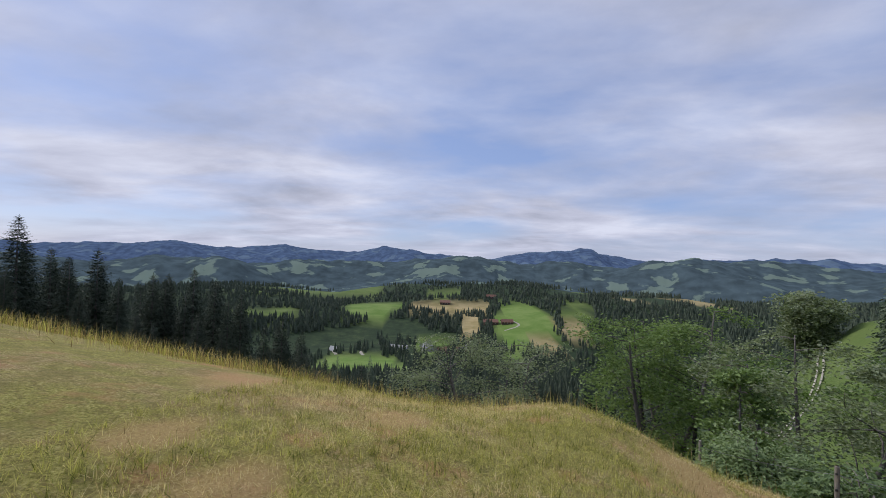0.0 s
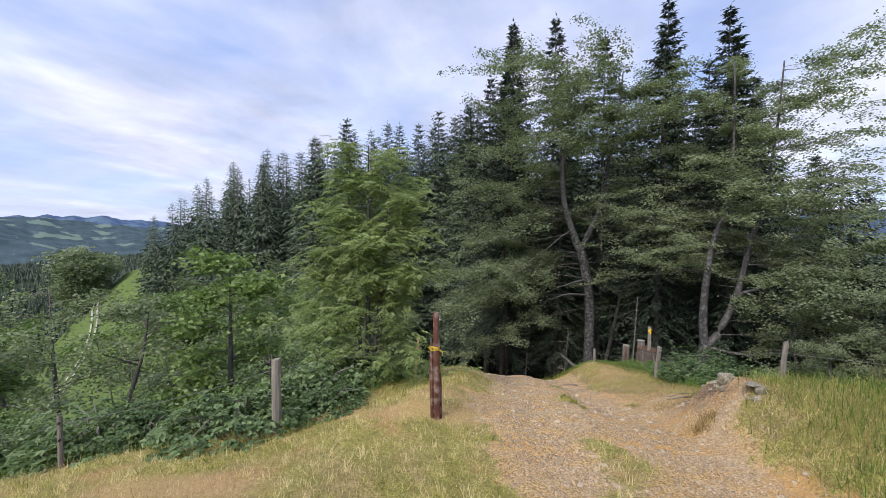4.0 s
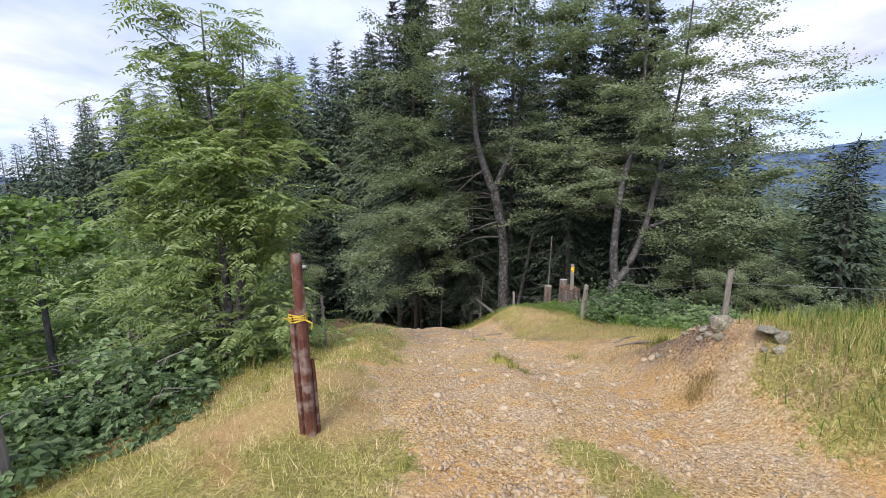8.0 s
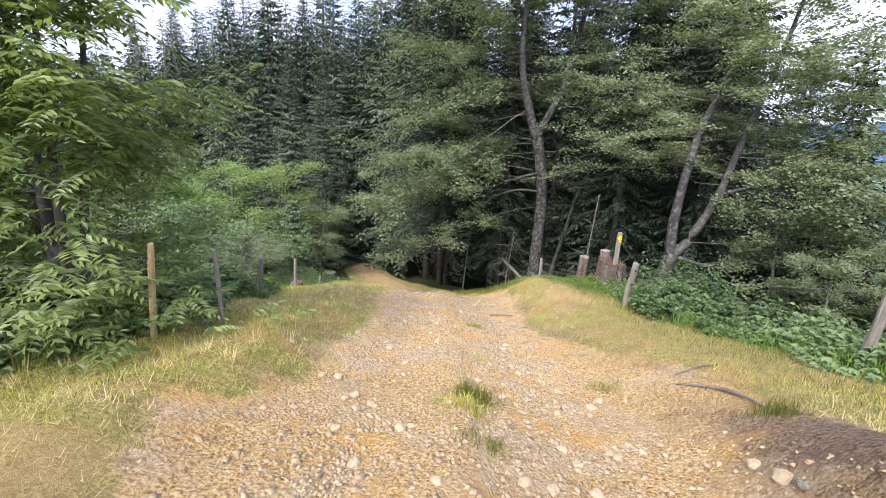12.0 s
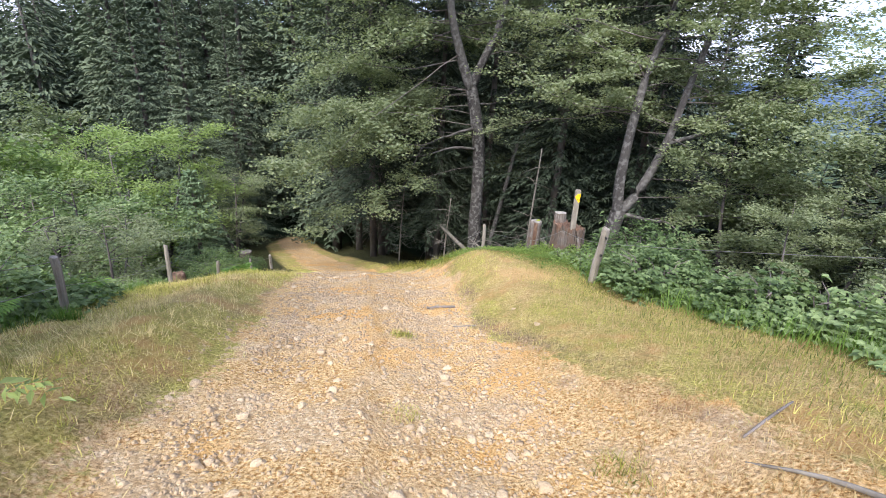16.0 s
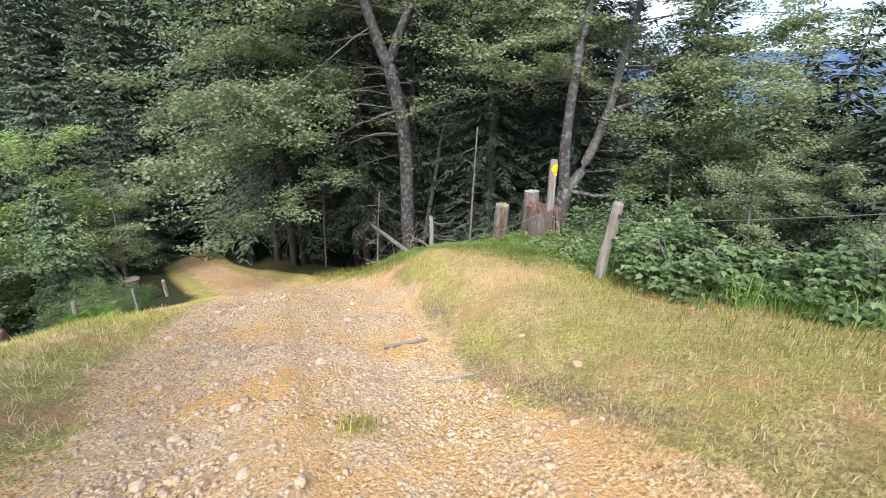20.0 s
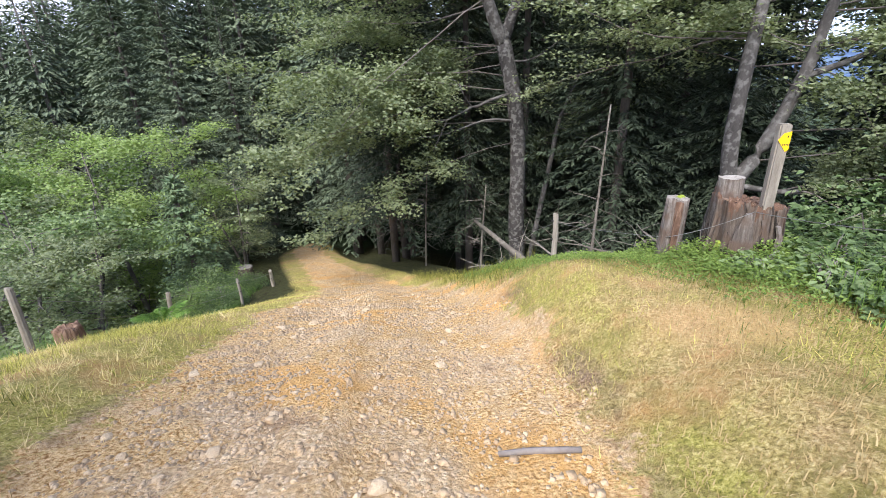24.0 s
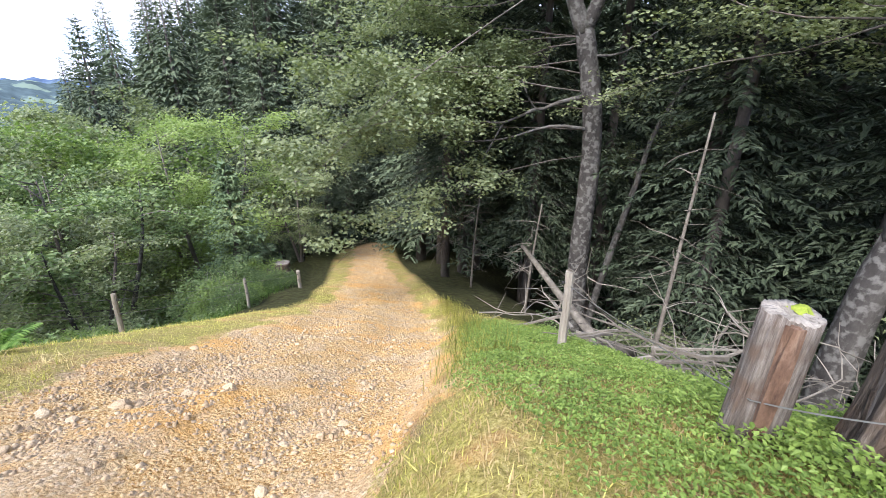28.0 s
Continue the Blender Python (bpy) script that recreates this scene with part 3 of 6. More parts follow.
# ---- trees ----
def spruce_mesh(seed, tall, wide, whorls, arms, droop=.25, bare=.1, twigs=9, cap=.45, slim=.26, form=.95, most=3.6):
    """Needles of a spruce crown: tiers of drooping boughs, each a flat feather of short side sprays."""
    g = np.random.default_rng(seed)
    P, Wy, U, L = [], [], [], []
    for i in range(whorls):
        lump = .84 + .16 * math.sin(i * 1.7 + seed) * math.cos(i * .6)
        for k in range(arms):
            f = min(bare + (1 - bare) * (i + g.uniform(-.35, .35)) / whorls, .985)
            r = (min(wide * (1 - f) ** form, most) * lump + .10) * g.uniform(.62, 1.16)
            a = 6.283 * (k + g.uniform(-.35, .35)) / arms + i * 2.4
            d, q = np.array([math.cos(a), math.sin(a), 0]), np.array([-math.sin(a), math.cos(a), 0])
            tilt = g.normal(.45 * f - droop * (1 - f) * 1.3, .09)
            n = max(2, int(twigs * (.35 + .65 * r / most)))
            for j in range(n):
                u = .14 + .86 * (j + g.uniform(.2, .8)) / n
                p = np.array([0, 0, tall * f + r * (tilt * u - .22 * u * u + .12 * u ** 4)]) + d * r * u + g.normal(0, .03, 3)
                size = min(r * .42 * (1.15 - u) + .13, cap) * g.uniform(.75, 1.25)
                for sgn in (-1, 1):
                    w = d * g.uniform(.5, .9) + q * sgn * g.uniform(.5, .95) + np.array([0, 0, g.normal(-.22, .16)])
                    P.append(p); Wy.append(w); U.append((g.normal(0, .3), g.normal(0, .3), 1)); L.append(size)
                    if r * (1.05 - u) > 1.15:
                        P.append(p + w * size * .72); Wy.append(w * .8 + d * .4 + np.array([0, 0, -.22])); U.append((g.normal(0, .3), g.normal(0, .3), 1)); L.append(size * .9)
            P.append(np.array([0, 0, tall * f + r * (tilt - .10)]) + d * r * .97); Wy.append(d + np.array([0, 0, .1])); U.append((0, 0, 1)); L.append(min(cap, .3 + .05 * r))
    for k in range(9):
        b = k * 2.4
        P.append(np.array([0, 0, tall * (1 - .006 * k)])); Wy.append(np.array([math.cos(b) * .7, math.sin(b) * .7, .7 if k else 3])); U.append((.3, .2, 1)); L.append(.22 + .03 * k)
    L = np.array(L)
    return blades(np.array(P), np.array(Wy, float), np.array(U, float), L, L * slim * g.uniform(.8, 1.25, len(L)), bend=.15)


def make_spruce(seed, tall, wide, whorls, arms, mat, label, trunk=None, lower=None, name="spruce_tree", **shape):
    ob = empty(name, Matrix(), label, "tree", "spruces of the wood")
    tr = trunk or tall * .011 + .06
    v, f = tube([(0, 0, -.5), (0.02 * tall * .1, 0, tall * .3), (0, 0, tall * .7), (0, 0, tall * .98)], [tr * 1.15, tr * .85, tr * .4, .02], 8)
    part("trunk", solid("spruce_trunk", v, f, M_DARKBARK, True), ob)
    part("crown", solid("spruce_crown", *spruce_mesh(seed, tall, wide, whorls, arms, **shape), mat), ob)
    if lower:
        g = random.Random(seed)
        bits = []
        for k in range(lower):
            z, a, r = g.uniform(.06, shape["bare"] + .1) * tall, g.uniform(0, 6.28), g.uniform(1.0, 2.6)
            bits.append(tube([(0, 0, z), (math.cos(a) * r * .5, math.sin(a) * r * .5, z - .05 * r), (math.cos(a) * r, math.sin(a) * r, z - .25 * r)], [.025, .015, .006], 4, False))
        tagged(part("deadwood", solid("spruce_deadwood", *joined(bits), M_TWIG), ob), kind="stuff")
    return ob


SPRUCES = [make_spruce(1, 26, 7.4, 48, 9, M_SPRUCE, "tall dark green spruce in a dense wood", twigs=11, cap=.46, slim=.40, form=.85, most=4.2),
           make_spruce(2, 26, 6.4, 50, 8, M_SPRUCE, "slim dark green spruce in a dense wood", droop=.38, twigs=11, cap=.46, slim=.40, form=.85, most=4.0),
           make_spruce(3, 26, 7.8, 46, 9, M_SPRUCE_LIGHT, "broad green spruce in a dense wood", droop=.3, twigs=11, cap=.46, slim=.40, form=.85, most=4.4),
           make_spruce(4, 26, 6.8, 48, 9, M_SPRUCE, "grey-green spruce in a dense wood", droop=.2, twigs=11, cap=.46, slim=.40, form=.85, most=4.2)]
FAR_SPRUCES = [make_spruce(11, 26, 7.4, 44, 8, M_SPRUCE, "tall dark green spruce deep in the wood", twigs=4, cap=1.1, slim=.42, form=.85, most=4.2),
               make_spruce(12, 26, 6.4, 44, 8, M_SPRUCE, "slim dark green spruce deep in the wood", droop=.38, twigs=4, cap=1.1, slim=.42, form=.85, most=4.0),
               make_spruce(13, 26, 7.2, 44, 8, M_SPRUCE_LIGHT, "grey-green spruce deep in the wood", twigs=4, cap=1.1, slim=.42, form=.85, most=4.2)]
TRUNKED = [make_spruce(5, 26, 6.8, 42, 9, M_SPRUCE_SHADED, "tall spruce with a bare grey lower trunk", droop=.42, bare=.17, twigs=14, trunk=.22, lower=26, cap=.36, slim=.36, form=.9, most=4.2),
           make_spruce(6, 26, 6.2, 42, 9, M_SPRUCE_LIGHT, "slim spruce with a bare grey lower trunk", droop=.42, bare=.20, twigs=14, trunk=.17, lower=30, cap=.36, slim=.36, form=.9, most=4.0)]
NEAR = make_spruce(9, 26, 6.2, 44, 9, M_SPRUCE_SHADED, "tall spruce with hanging boughs beside the beech", droop=.42, bare=.15, twigs=21, trunk=.22, lower=40, cap=.27, slim=.36, form=.95, most=3.8)
# these spruces wear the needle colour that has shade painted in
EDGE = [make_spruce(14, 16, 5.2, 42, 10, M_SPRUCE_SHADED, "broad dark spruce on the edge of the meadow", droop=.2, bare=.03, twigs=8, cap=.48, slim=.40, form=.85, most=3.8),
        make_spruce(15, 16, 4.4, 42, 10, M_SPRUCE_SHADED, "dark spruce on the edge of the meadow", droop=.25, bare=.03, twigs=8, cap=.48, slim=.40, form=.85, most=3.4)]
FIR = make_spruce(7, 24, 6.0, 54, 10, M_SPRUCE, "dark blue-green fir with branches to the ground", droop=.18, bare=.03, twigs=20, cap=.32, slim=.36, form=.88, most=5.0)
YOUNG = make_spruce(8, 4.2, 1.5, 24, 9, M_YOUNG, "small bright green young spruce beside the track", droop=.10, bare=.03, twigs=16, cap=.15, slim=.42, form=.8, most=1.5)
PLACED = []


def plant(ob, x, y, size=1.0, turn=0.0, z=None, lean=0.0):
    ob.matrix_world = pose(x, y, (at_ground(x, y) if z is None else z), lean, 0, turn) @ Matrix.Scale(size, 4)
    PLACED.append((x, y))
    return ob


USED = set()


def grow(kind, x, y, size=1.0, turn=None, z=None):
    """The first of a kind is the thing itself, the others are copies."""
    turn = (x * 37 + y * 91) % 360 if turn is None else turn
    if kind.name not in USED:
        USED.add(kind.name)
        return plant(kind, x, y, size, turn, z)
    ob = copy_thing(kind, pose(x, y, at_ground(x, y) if z is None else z, 0, 0, turn))
    ob.scale = (size, size, size)
    PLACED.append((x, y))
    return ob


def in_wood(x, y):
    """The dense conifer wood ahead, clear of the track and of the bushy slope on its left."""
    th = math.degrees(math.atan2(-x, y + 2.6))
    mid = float(np.interp(y, MID_Y, MID_X))
    if y < 28 or math.hypot(x, y) > 118 or (y < 50 and abs(x - mid) < 3.4):
        return False
    if x < mid and y < 46 - .35 * (x + 10):
        return False
    return -30 < th < 46.5 and x < 34


RIM = [-36, -28, -22, -16, -3, 2.5, 8, 13, 18, 28, 35, 39, 43.4, 46.4]
RIM_UP = [4, 10, 22, 26, 27, 25, 17, 16, 16.5, 13, 9.5, 7.5, 4, 1.3]
wood = random.Random(11)
spots = []
for _ in range(9000):
    x, y = wood.uniform(-85, 45), wood.uniform(28, 118)
    r = math.hypot(x, y)
    gap = (6.4 if x > -2 else 4.2) if r < 70 else 5.4
    if in_wood(x, y) and all((x - a) ** 2 + (y - b) ** 2 > gap * gap for a, b in spots):
        spots.append((x, y))
spots = sorted(spots, key=lambda p: math.hypot(*p))[:215]
for x, y in spots:
    th, r = math.degrees(math.atan2(-x, y + 2.4)), math.hypot(x, y + 2.4)
    top = 2.1 + r * math.tan(radians(float(np.interp(th, RIM, RIM_UP)))) * wood.uniform(.84, 1.05)
    tall = min(top - at_ground(x, y), wood.uniform(30, 37))
    kind = NEAR if x > -4 and y < 38 else wood.choice(TRUNKED if x > -4 and y < 55 else SPRUCES if r < 66 else FAR_SPRUCES)
    grow(kind, x, y, tall / 26)
for x, y, top in [(-1.8, 33.7, 19.5), (1.7, 36.5, 21), (9.9, 33.5, 20.2), (13.6, 32.2, 18.7), (7.4, 24.8, 14), (10.6, 23.4, 13), (13.0, 27.0, 12), (2.0, 30.0, 14)]:
    grow(NEAR, x, y, (top - at_ground(x, y)) / 26)
# spruces on the edge of the meadow, seen over its crest
for x, y, top in [(-21.9, -28.8, 4.2), (-25.5, -30.5, 2.4), (-20.7, -24.4, 2.0), (-28.9, -30.4, 2.4), (-26.7, -26.8, .5), (-21.2, -21.0, -1.1), (-34.2, -30.2, .4), (-39.8, -32.9, .1), (-37.7, -28.9, .8),
                  (-35.2, -25.3, -.2), (-39.8, -25.4, -1.4), (-34.1, -23.4, -1.5), (-24.5, -19.7, -1.6), (-49.7, -25.6, -5.1), (-55.3, -25.3, -7.7), (-46.9, -19.2, -9.3), (-30, -34, 1.5), (-43, -30, -.5), (-31, -22, -3.5)]:
    grow(wood.choice(EDGE), x, y, (top - at_ground(x, y)) / 16)
    for dx, dy, less in ((2.1, -1.2, .9), (-1.6, -1.2, 1.3)):
        grow(wood.choice(EDGE), x + dx, y + dy, max(.2, (top - less - at_ground(x + dx, y + dy)) / 16))
# firs and spruces down the slope to the right, and by the bushes to the left
for x, y, top in [(13.1, 13.6, 2.8), (15.6, 13.0, 1.2), (16.5, 17.5, 2.6), (19, 21, 3.0), (24, 17, 1.5), (19, 27, 5), (14.5, 21.5, 5), (18, 9.5, -.2)]:
    grow(wood.choice(EDGE), x, y, (top - at_ground(x, y)) / 16)
# trees in the valley, their tips under the crest of the meadow
for th, r, k in [(72, 40, 16.5), (77, 34, 16), (81, 42, 15), (85, 36, 17), (89, 44, 15.5), (93, 33, 17.2), (96, 40, 15), (100, 36, 16.6), (104, 42, 14), (107, 35, 14.6), (111, 40, 12.5), (69, 36, 15), (66, 46, 13)]:
    x, y = .4 - math.sin(radians(th)) * r, -3.2 + math.cos(radians(th)) * r
    top = 2.4 - r * math.tan(radians(k))
    if top - at_ground(x, y) > 1.5:
        grow(wood.choice(EDGE), x, y, (top - at_ground(x, y)) / 16)
for _ in range(36):
    th, r = radians(wood.uniform(58, 116)), wood.uniform(70, 230)
    x, y = -math.sin(th) * r, math.cos(th) * r
    top = 2.4 - r * math.tan(radians(wood.uniform(12.5, 17.5)))
    if top - at_ground(x, y) > 4:
        grow(wood.choice(FAR_SPRUCES), x, y, min(26, top - at_ground(x, y)) / 26)
grow(FIR, -15.3, 36.2, (6.2 - at_ground(-15.3, 36.2)) / 24)
for x, y, top in [(-20, 39, 7), (-15.2, 43, 7)]:
    grow(FIR, x, y, (top - at_ground(x, y)) / 24)
grow(YOUNG, -10.6, 26.3, (-3.75 - at_ground(-10.6, 26.3)) / 4.2)
grow(SPRUCES[3], -36, 42, (5.0 - at_ground(-36, 42)) / 26)


def limb(start, way, length, rng, steps_n=6, rise=0.0, wander=.22):
    """A wandering branch line."""
    pts, d = [Vector(start)], Vector(way).normalized()
    for i in range(steps_n):
        d = (d + Vector((rng.gauss(0, wander), rng.gauss(0, wander), rng.gauss(rise, wander * .7)))).normalized()
        pts.append(pts[-1] + d * length / steps_n)
    return pts


def along_line(pts, u):
    k = u * (len(pts) - 1)
    i = min(int(k), len(pts) - 2)
    return pts[i].lerp(pts[i + 1], k - i)


def sprays(twigs, rng, per, size, slim, spread, flat, droop, whole=False):
    """Leaves along twigs, in rather flat sprays."""
    P, Wy, L = [], [], []
    for pts in twigs:
        for _ in range(per):
            u = rng.random() ** .7
            c = along_line(pts, u)
            a = rng.random() * 6.283
            P.append((c.x + rng.gauss(0, spread), c.y + rng.gauss(0, spread), c.z + rng.gauss(0, spread * flat)))
            Wy.append((math.cos(a), math.sin(a), rng.gauss(-droop, .25)))
            L.append(size * rng.uniform(.65, 1.25))
    n = len(P)
    g = np.random.default_rng(n)
    U = np.stack([g.normal(0, .8, n), g.normal(-.25, .8, n), np.ones(n)], 1)
    L = np.array(L)
    return blades(np.array(P), np.array(Wy), U, L, L * slim, bend=.12)


def pinnate(twigs, rng, per, size, spread):
    """Feather-like leaves: a row of paired leaflets on a drooping stalk."""
    P, Wy, U, L = [], [], [], []
    for pts in twigs:
        for _ in range(per):
            c = along_line(pts, rng.random() ** .6) + Vector((rng.gauss(0, spread), rng.gauss(0, spread), rng.gauss(0, spread * .6)))
            a = rng.random() * 6.283
            d, q = Vector((math.cos(a), math.sin(a), rng.gauss(-.05, .25))), Vector((-math.sin(a), math.cos(a), 0))
            n = size * rng.uniform(.75, 1.2)
            for j in range(6):
                u = j / 5
                p = c + d * n * (.2 + .8 * u) + Vector((0, 0, -.32 * n * u * u))
                for s in ((1, -1) if j < 5 else (0,)):
                    P.append(p); Wy.append(q * s + d * (.45 if s else 1) + Vector((0, 0, -.28))); U.append((d.y * .3 + rng.gauss(0, .35), -.55 + rng.gauss(0, .35), 1)); L.append(n * .36 * (1.1 - .3 * u))
    L = np.array(L)
    return blades(np.array(P), np.array(Wy), np.array(U, float), L, L * .34, bend=.1)


def broadleaf(name, label, stems, seed, bark, leaves, mat, category="tree", group=""):
    """stems: lines with their radii; leaves: vertices and faces of the foliage, made from the twigs by the caller."""
    ob = empty(name, Matrix(), label, category, group)
    for i, (pts, radii) in enumerate(stems):
        part("trunk" if i == 0 else "limb", solid("bark", *tube(pts, radii, 9 if radii[0] > .06 else 5, True, .05, random.Random(seed + i)), bark if i < 6 and radii[0] > .06 else M_DARKBARK, True), ob)
    part("crown", solid("leaves", *leaves, mat), ob)
    return ob


def branch_out(line, rng, count, lo, hi, reach, up=.2, thick=.05, toward=None, narrow=1.0, fall=.45):
    """Side branches of a stem and the twigs on them."""
    arms, twigs = [], []
    for i in range(count):
        u = lo + (hi - lo) * (i + rng.random()) / count
        p = along_line(line, u)
        a = rng.random() * 6.283 if toward is None or rng.random() < .25 else toward + rng.gauss(0, .55)
        r = reach * (1 - fall * u) * rng.uniform(.7, 1.15)
        arm = limb(p, (math.cos(a), math.sin(a), up + rng.gauss(0, .15)), r, rng, 6, -.02)
        k = thick * (1 - .5 * u)
        arms.append((arm, [k * (1 - .85 * j / 6) for j in range(7)]))
        for j in range(7):
            v = .25 + .75 * j / 6
            b = a + rng.choice((-1, 1)) * rng.uniform(.3, 1.2)
            twigs.append(limb(along_line(arm, v), (math.cos(b), math.sin(b), rng.gauss(.02, .12)), r * narrow * .38 * rng.uniform(.6, 1.2), rng, 3, -.03))
        twigs.append(arm[3:])
    return arms, twigs


def lines(*points):
    return [Vector(p) for p in points]


def smooth_line(pts, n):
    """Catmull-Rom through points."""
    out = []
    q = [pts[0] * 2 - pts[1]] + list(pts) + [pts[-1] * 2 - pts[-2]]
    for i in range(1, len(q) - 2):
        for k in range(n):
            t = k / n
            out.append(.5 * (2 * q[i] + (q[i + 1] - q[i - 1]) * t + (2 * q[i - 1] - 5 * q[i] + 4 * q[i + 1] - q[i + 2]) * t * t + (3 * q[i] - q[i - 1] - 3 * q[i + 1] + q[i + 2]) * t ** 3))
    return out + [pts[-1]]


def taper(a, b, n, power=1.0):
    return [a + (b - a) * (i / (n - 1)) ** power for i in range(n)]


# the forked beech where the track enters the wood
def forked_beech():
    r = random.Random(21)
    gz = at_ground(3.9, 25.6)
    trunk = smooth_line(lines((3.9, 25.6, gz - .4), (3.75, 25.6, gz + 3), (3.72, 25.6, -2.6), (3.45, 25.6, -.6), (3.1, 25.6, .9)), 4)
    left = smooth_line(lines((3.1, 25.6, .8), (2.6, 25.5, 2.0), (2.0, 25.4, 4.0), (1.9, 25.6, 6.5), (2.2, 25.9, 9.5), (2.0, 26, 13.0)), 4)
    right = smooth_line(lines((3.1, 25.6, .8), (3.5, 25.6, 1.9), (4.2, 25.6, 3.6), (4.6, 25.7, 6.3), (5.2, 26, 9.0), (5.4, 26.2, 12)), 4)
    stems = [(trunk, taper(.34, .27, len(trunk))), (left, taper(.25, .04, len(left))), (right, taper(.22, .04, len(right)))]
    twigs = []
    for line, count, toward, reach in ((left, 28, 3.3, 8.8), (right, 20, None, 6.4)):
        a, t = branch_out(line, r, count, .2, 1.0, reach, .12, .032, toward, fall=.35)
        stems += [q for q in a if not (q[0][3].y < 26.3 and 1.0 < q[0][3].x < 6.4 and q[0][3].z < 6.5)]
        twigs += t
    for line in (left, right):   # leafy branches all round the two forks
        a, t = branch_out(line, r, 18, .30, 1.0, 4.4, .12, .02, None, fall=.35)
        stems += a
        twigs += t
    # long low boughs that hang out over the track
    for k in range(10):
        z = -4.2 + .75 * k
        start = along_line(trunk, min(.97, (z - gz) / (.9 - gz)))
        bough = limb(start, (-1, -.55 + .16 * k, .10), 9.4 - .25 * k, r, 7, -.075, .12)
        stems.append((bough, taper(.02, .004, 8)))
        for j in range(15):
            u = .12 + .88 * j / 14
            p = along_line(bough, u)
            b = math.pi + r.uniform(-1.5, 1.5)
            t = limb(p, (math.cos(b), math.sin(b), r.gauss(0, .12)), r.uniform(1.2, 2.5), r, 4, -.05)
            twigs.append(t)
            twigs.append(limb(along_line(t, .6), (r.gauss(-.2, .7), r.gauss(-.3, .7), -.1), r.uniform(.7, 1.4), r, 3, -.06))
    twigs = [t for t in twigs if not (t[1].y < 26.3 and 1.3 < t[1].x < 6.2 and -7 < t[1].z < 6.0) and t[-1].z > -5.6]
    leaves = sprays(twigs, r, 130, .135, .66, .22, .55, .12)
    ob = broadleaf("beech_tree", "large grey beech forked high up, leaning over the track", stems, 21, M_BARK, leaves, M_BEECH)
    dead = [(lines((3.45, 25.5, -.9), (2.6, 25.2, -1.1), (1.9, 24.9, -1.3), (1.45, 24.8, -.5), (1.2, 24.8, -.35)), .075), (lines((1.9, 24.9, -1.3), (1.0, 24.6, -1.7), (.2, 24.3, -1.7), (-.8, 24.0, -2.2)), .055),
            (lines((3.6, 25.5, -1.9), (2.4, 25.1, -1.8), (1.0, 24.8, -2.2), (-.4, 24.4, -2.3)), .06), (lines((3.2, 25.6, .2), (4.2, 25.4, .25), (5.2, 25.3, .9)), .045), (lines((1.0, 24.6, -1.7), (.4, 24.4, -2.9), (-.1, 24.2, -4.0)), .03)]
    for pts, k in dead:
        q = smooth_line(pts, 3)
        part("dead_limb", solid("dead_limb", *tube(q, taper(k, .012, len(q)), 6, True, .1, r), M_BARK, True), ob, "bare broken grey limb")
    return ob


forked_beech()


def leaning_tree():
    r = random.Random(22)
    gz = at_ground(4.5, 27.4)
    trunk = smooth_line(lines((4.5, 27.4, gz - .3), (4.9, 28, gz + 2.2), (5.9, 29, -4.0), (6.4, 29.5, -2.0), (7.9, 30.2, 1.2), (9.2, 31, 5.0)), 4)
    stems = [(trunk, taper(.16, .03, len(trunk)))]
    a, t = branch_out(trunk, r, 14, .35, 1.0, 3.2, .1, .035)
    broadleaf("leaning_tree", "thin crooked grey tree leaning beside the beech", stems + a, 22, M_BARK, sprays(t, r, 60, .095, .6, .26, .4, .12), M_BEECH)


leaning_tree()


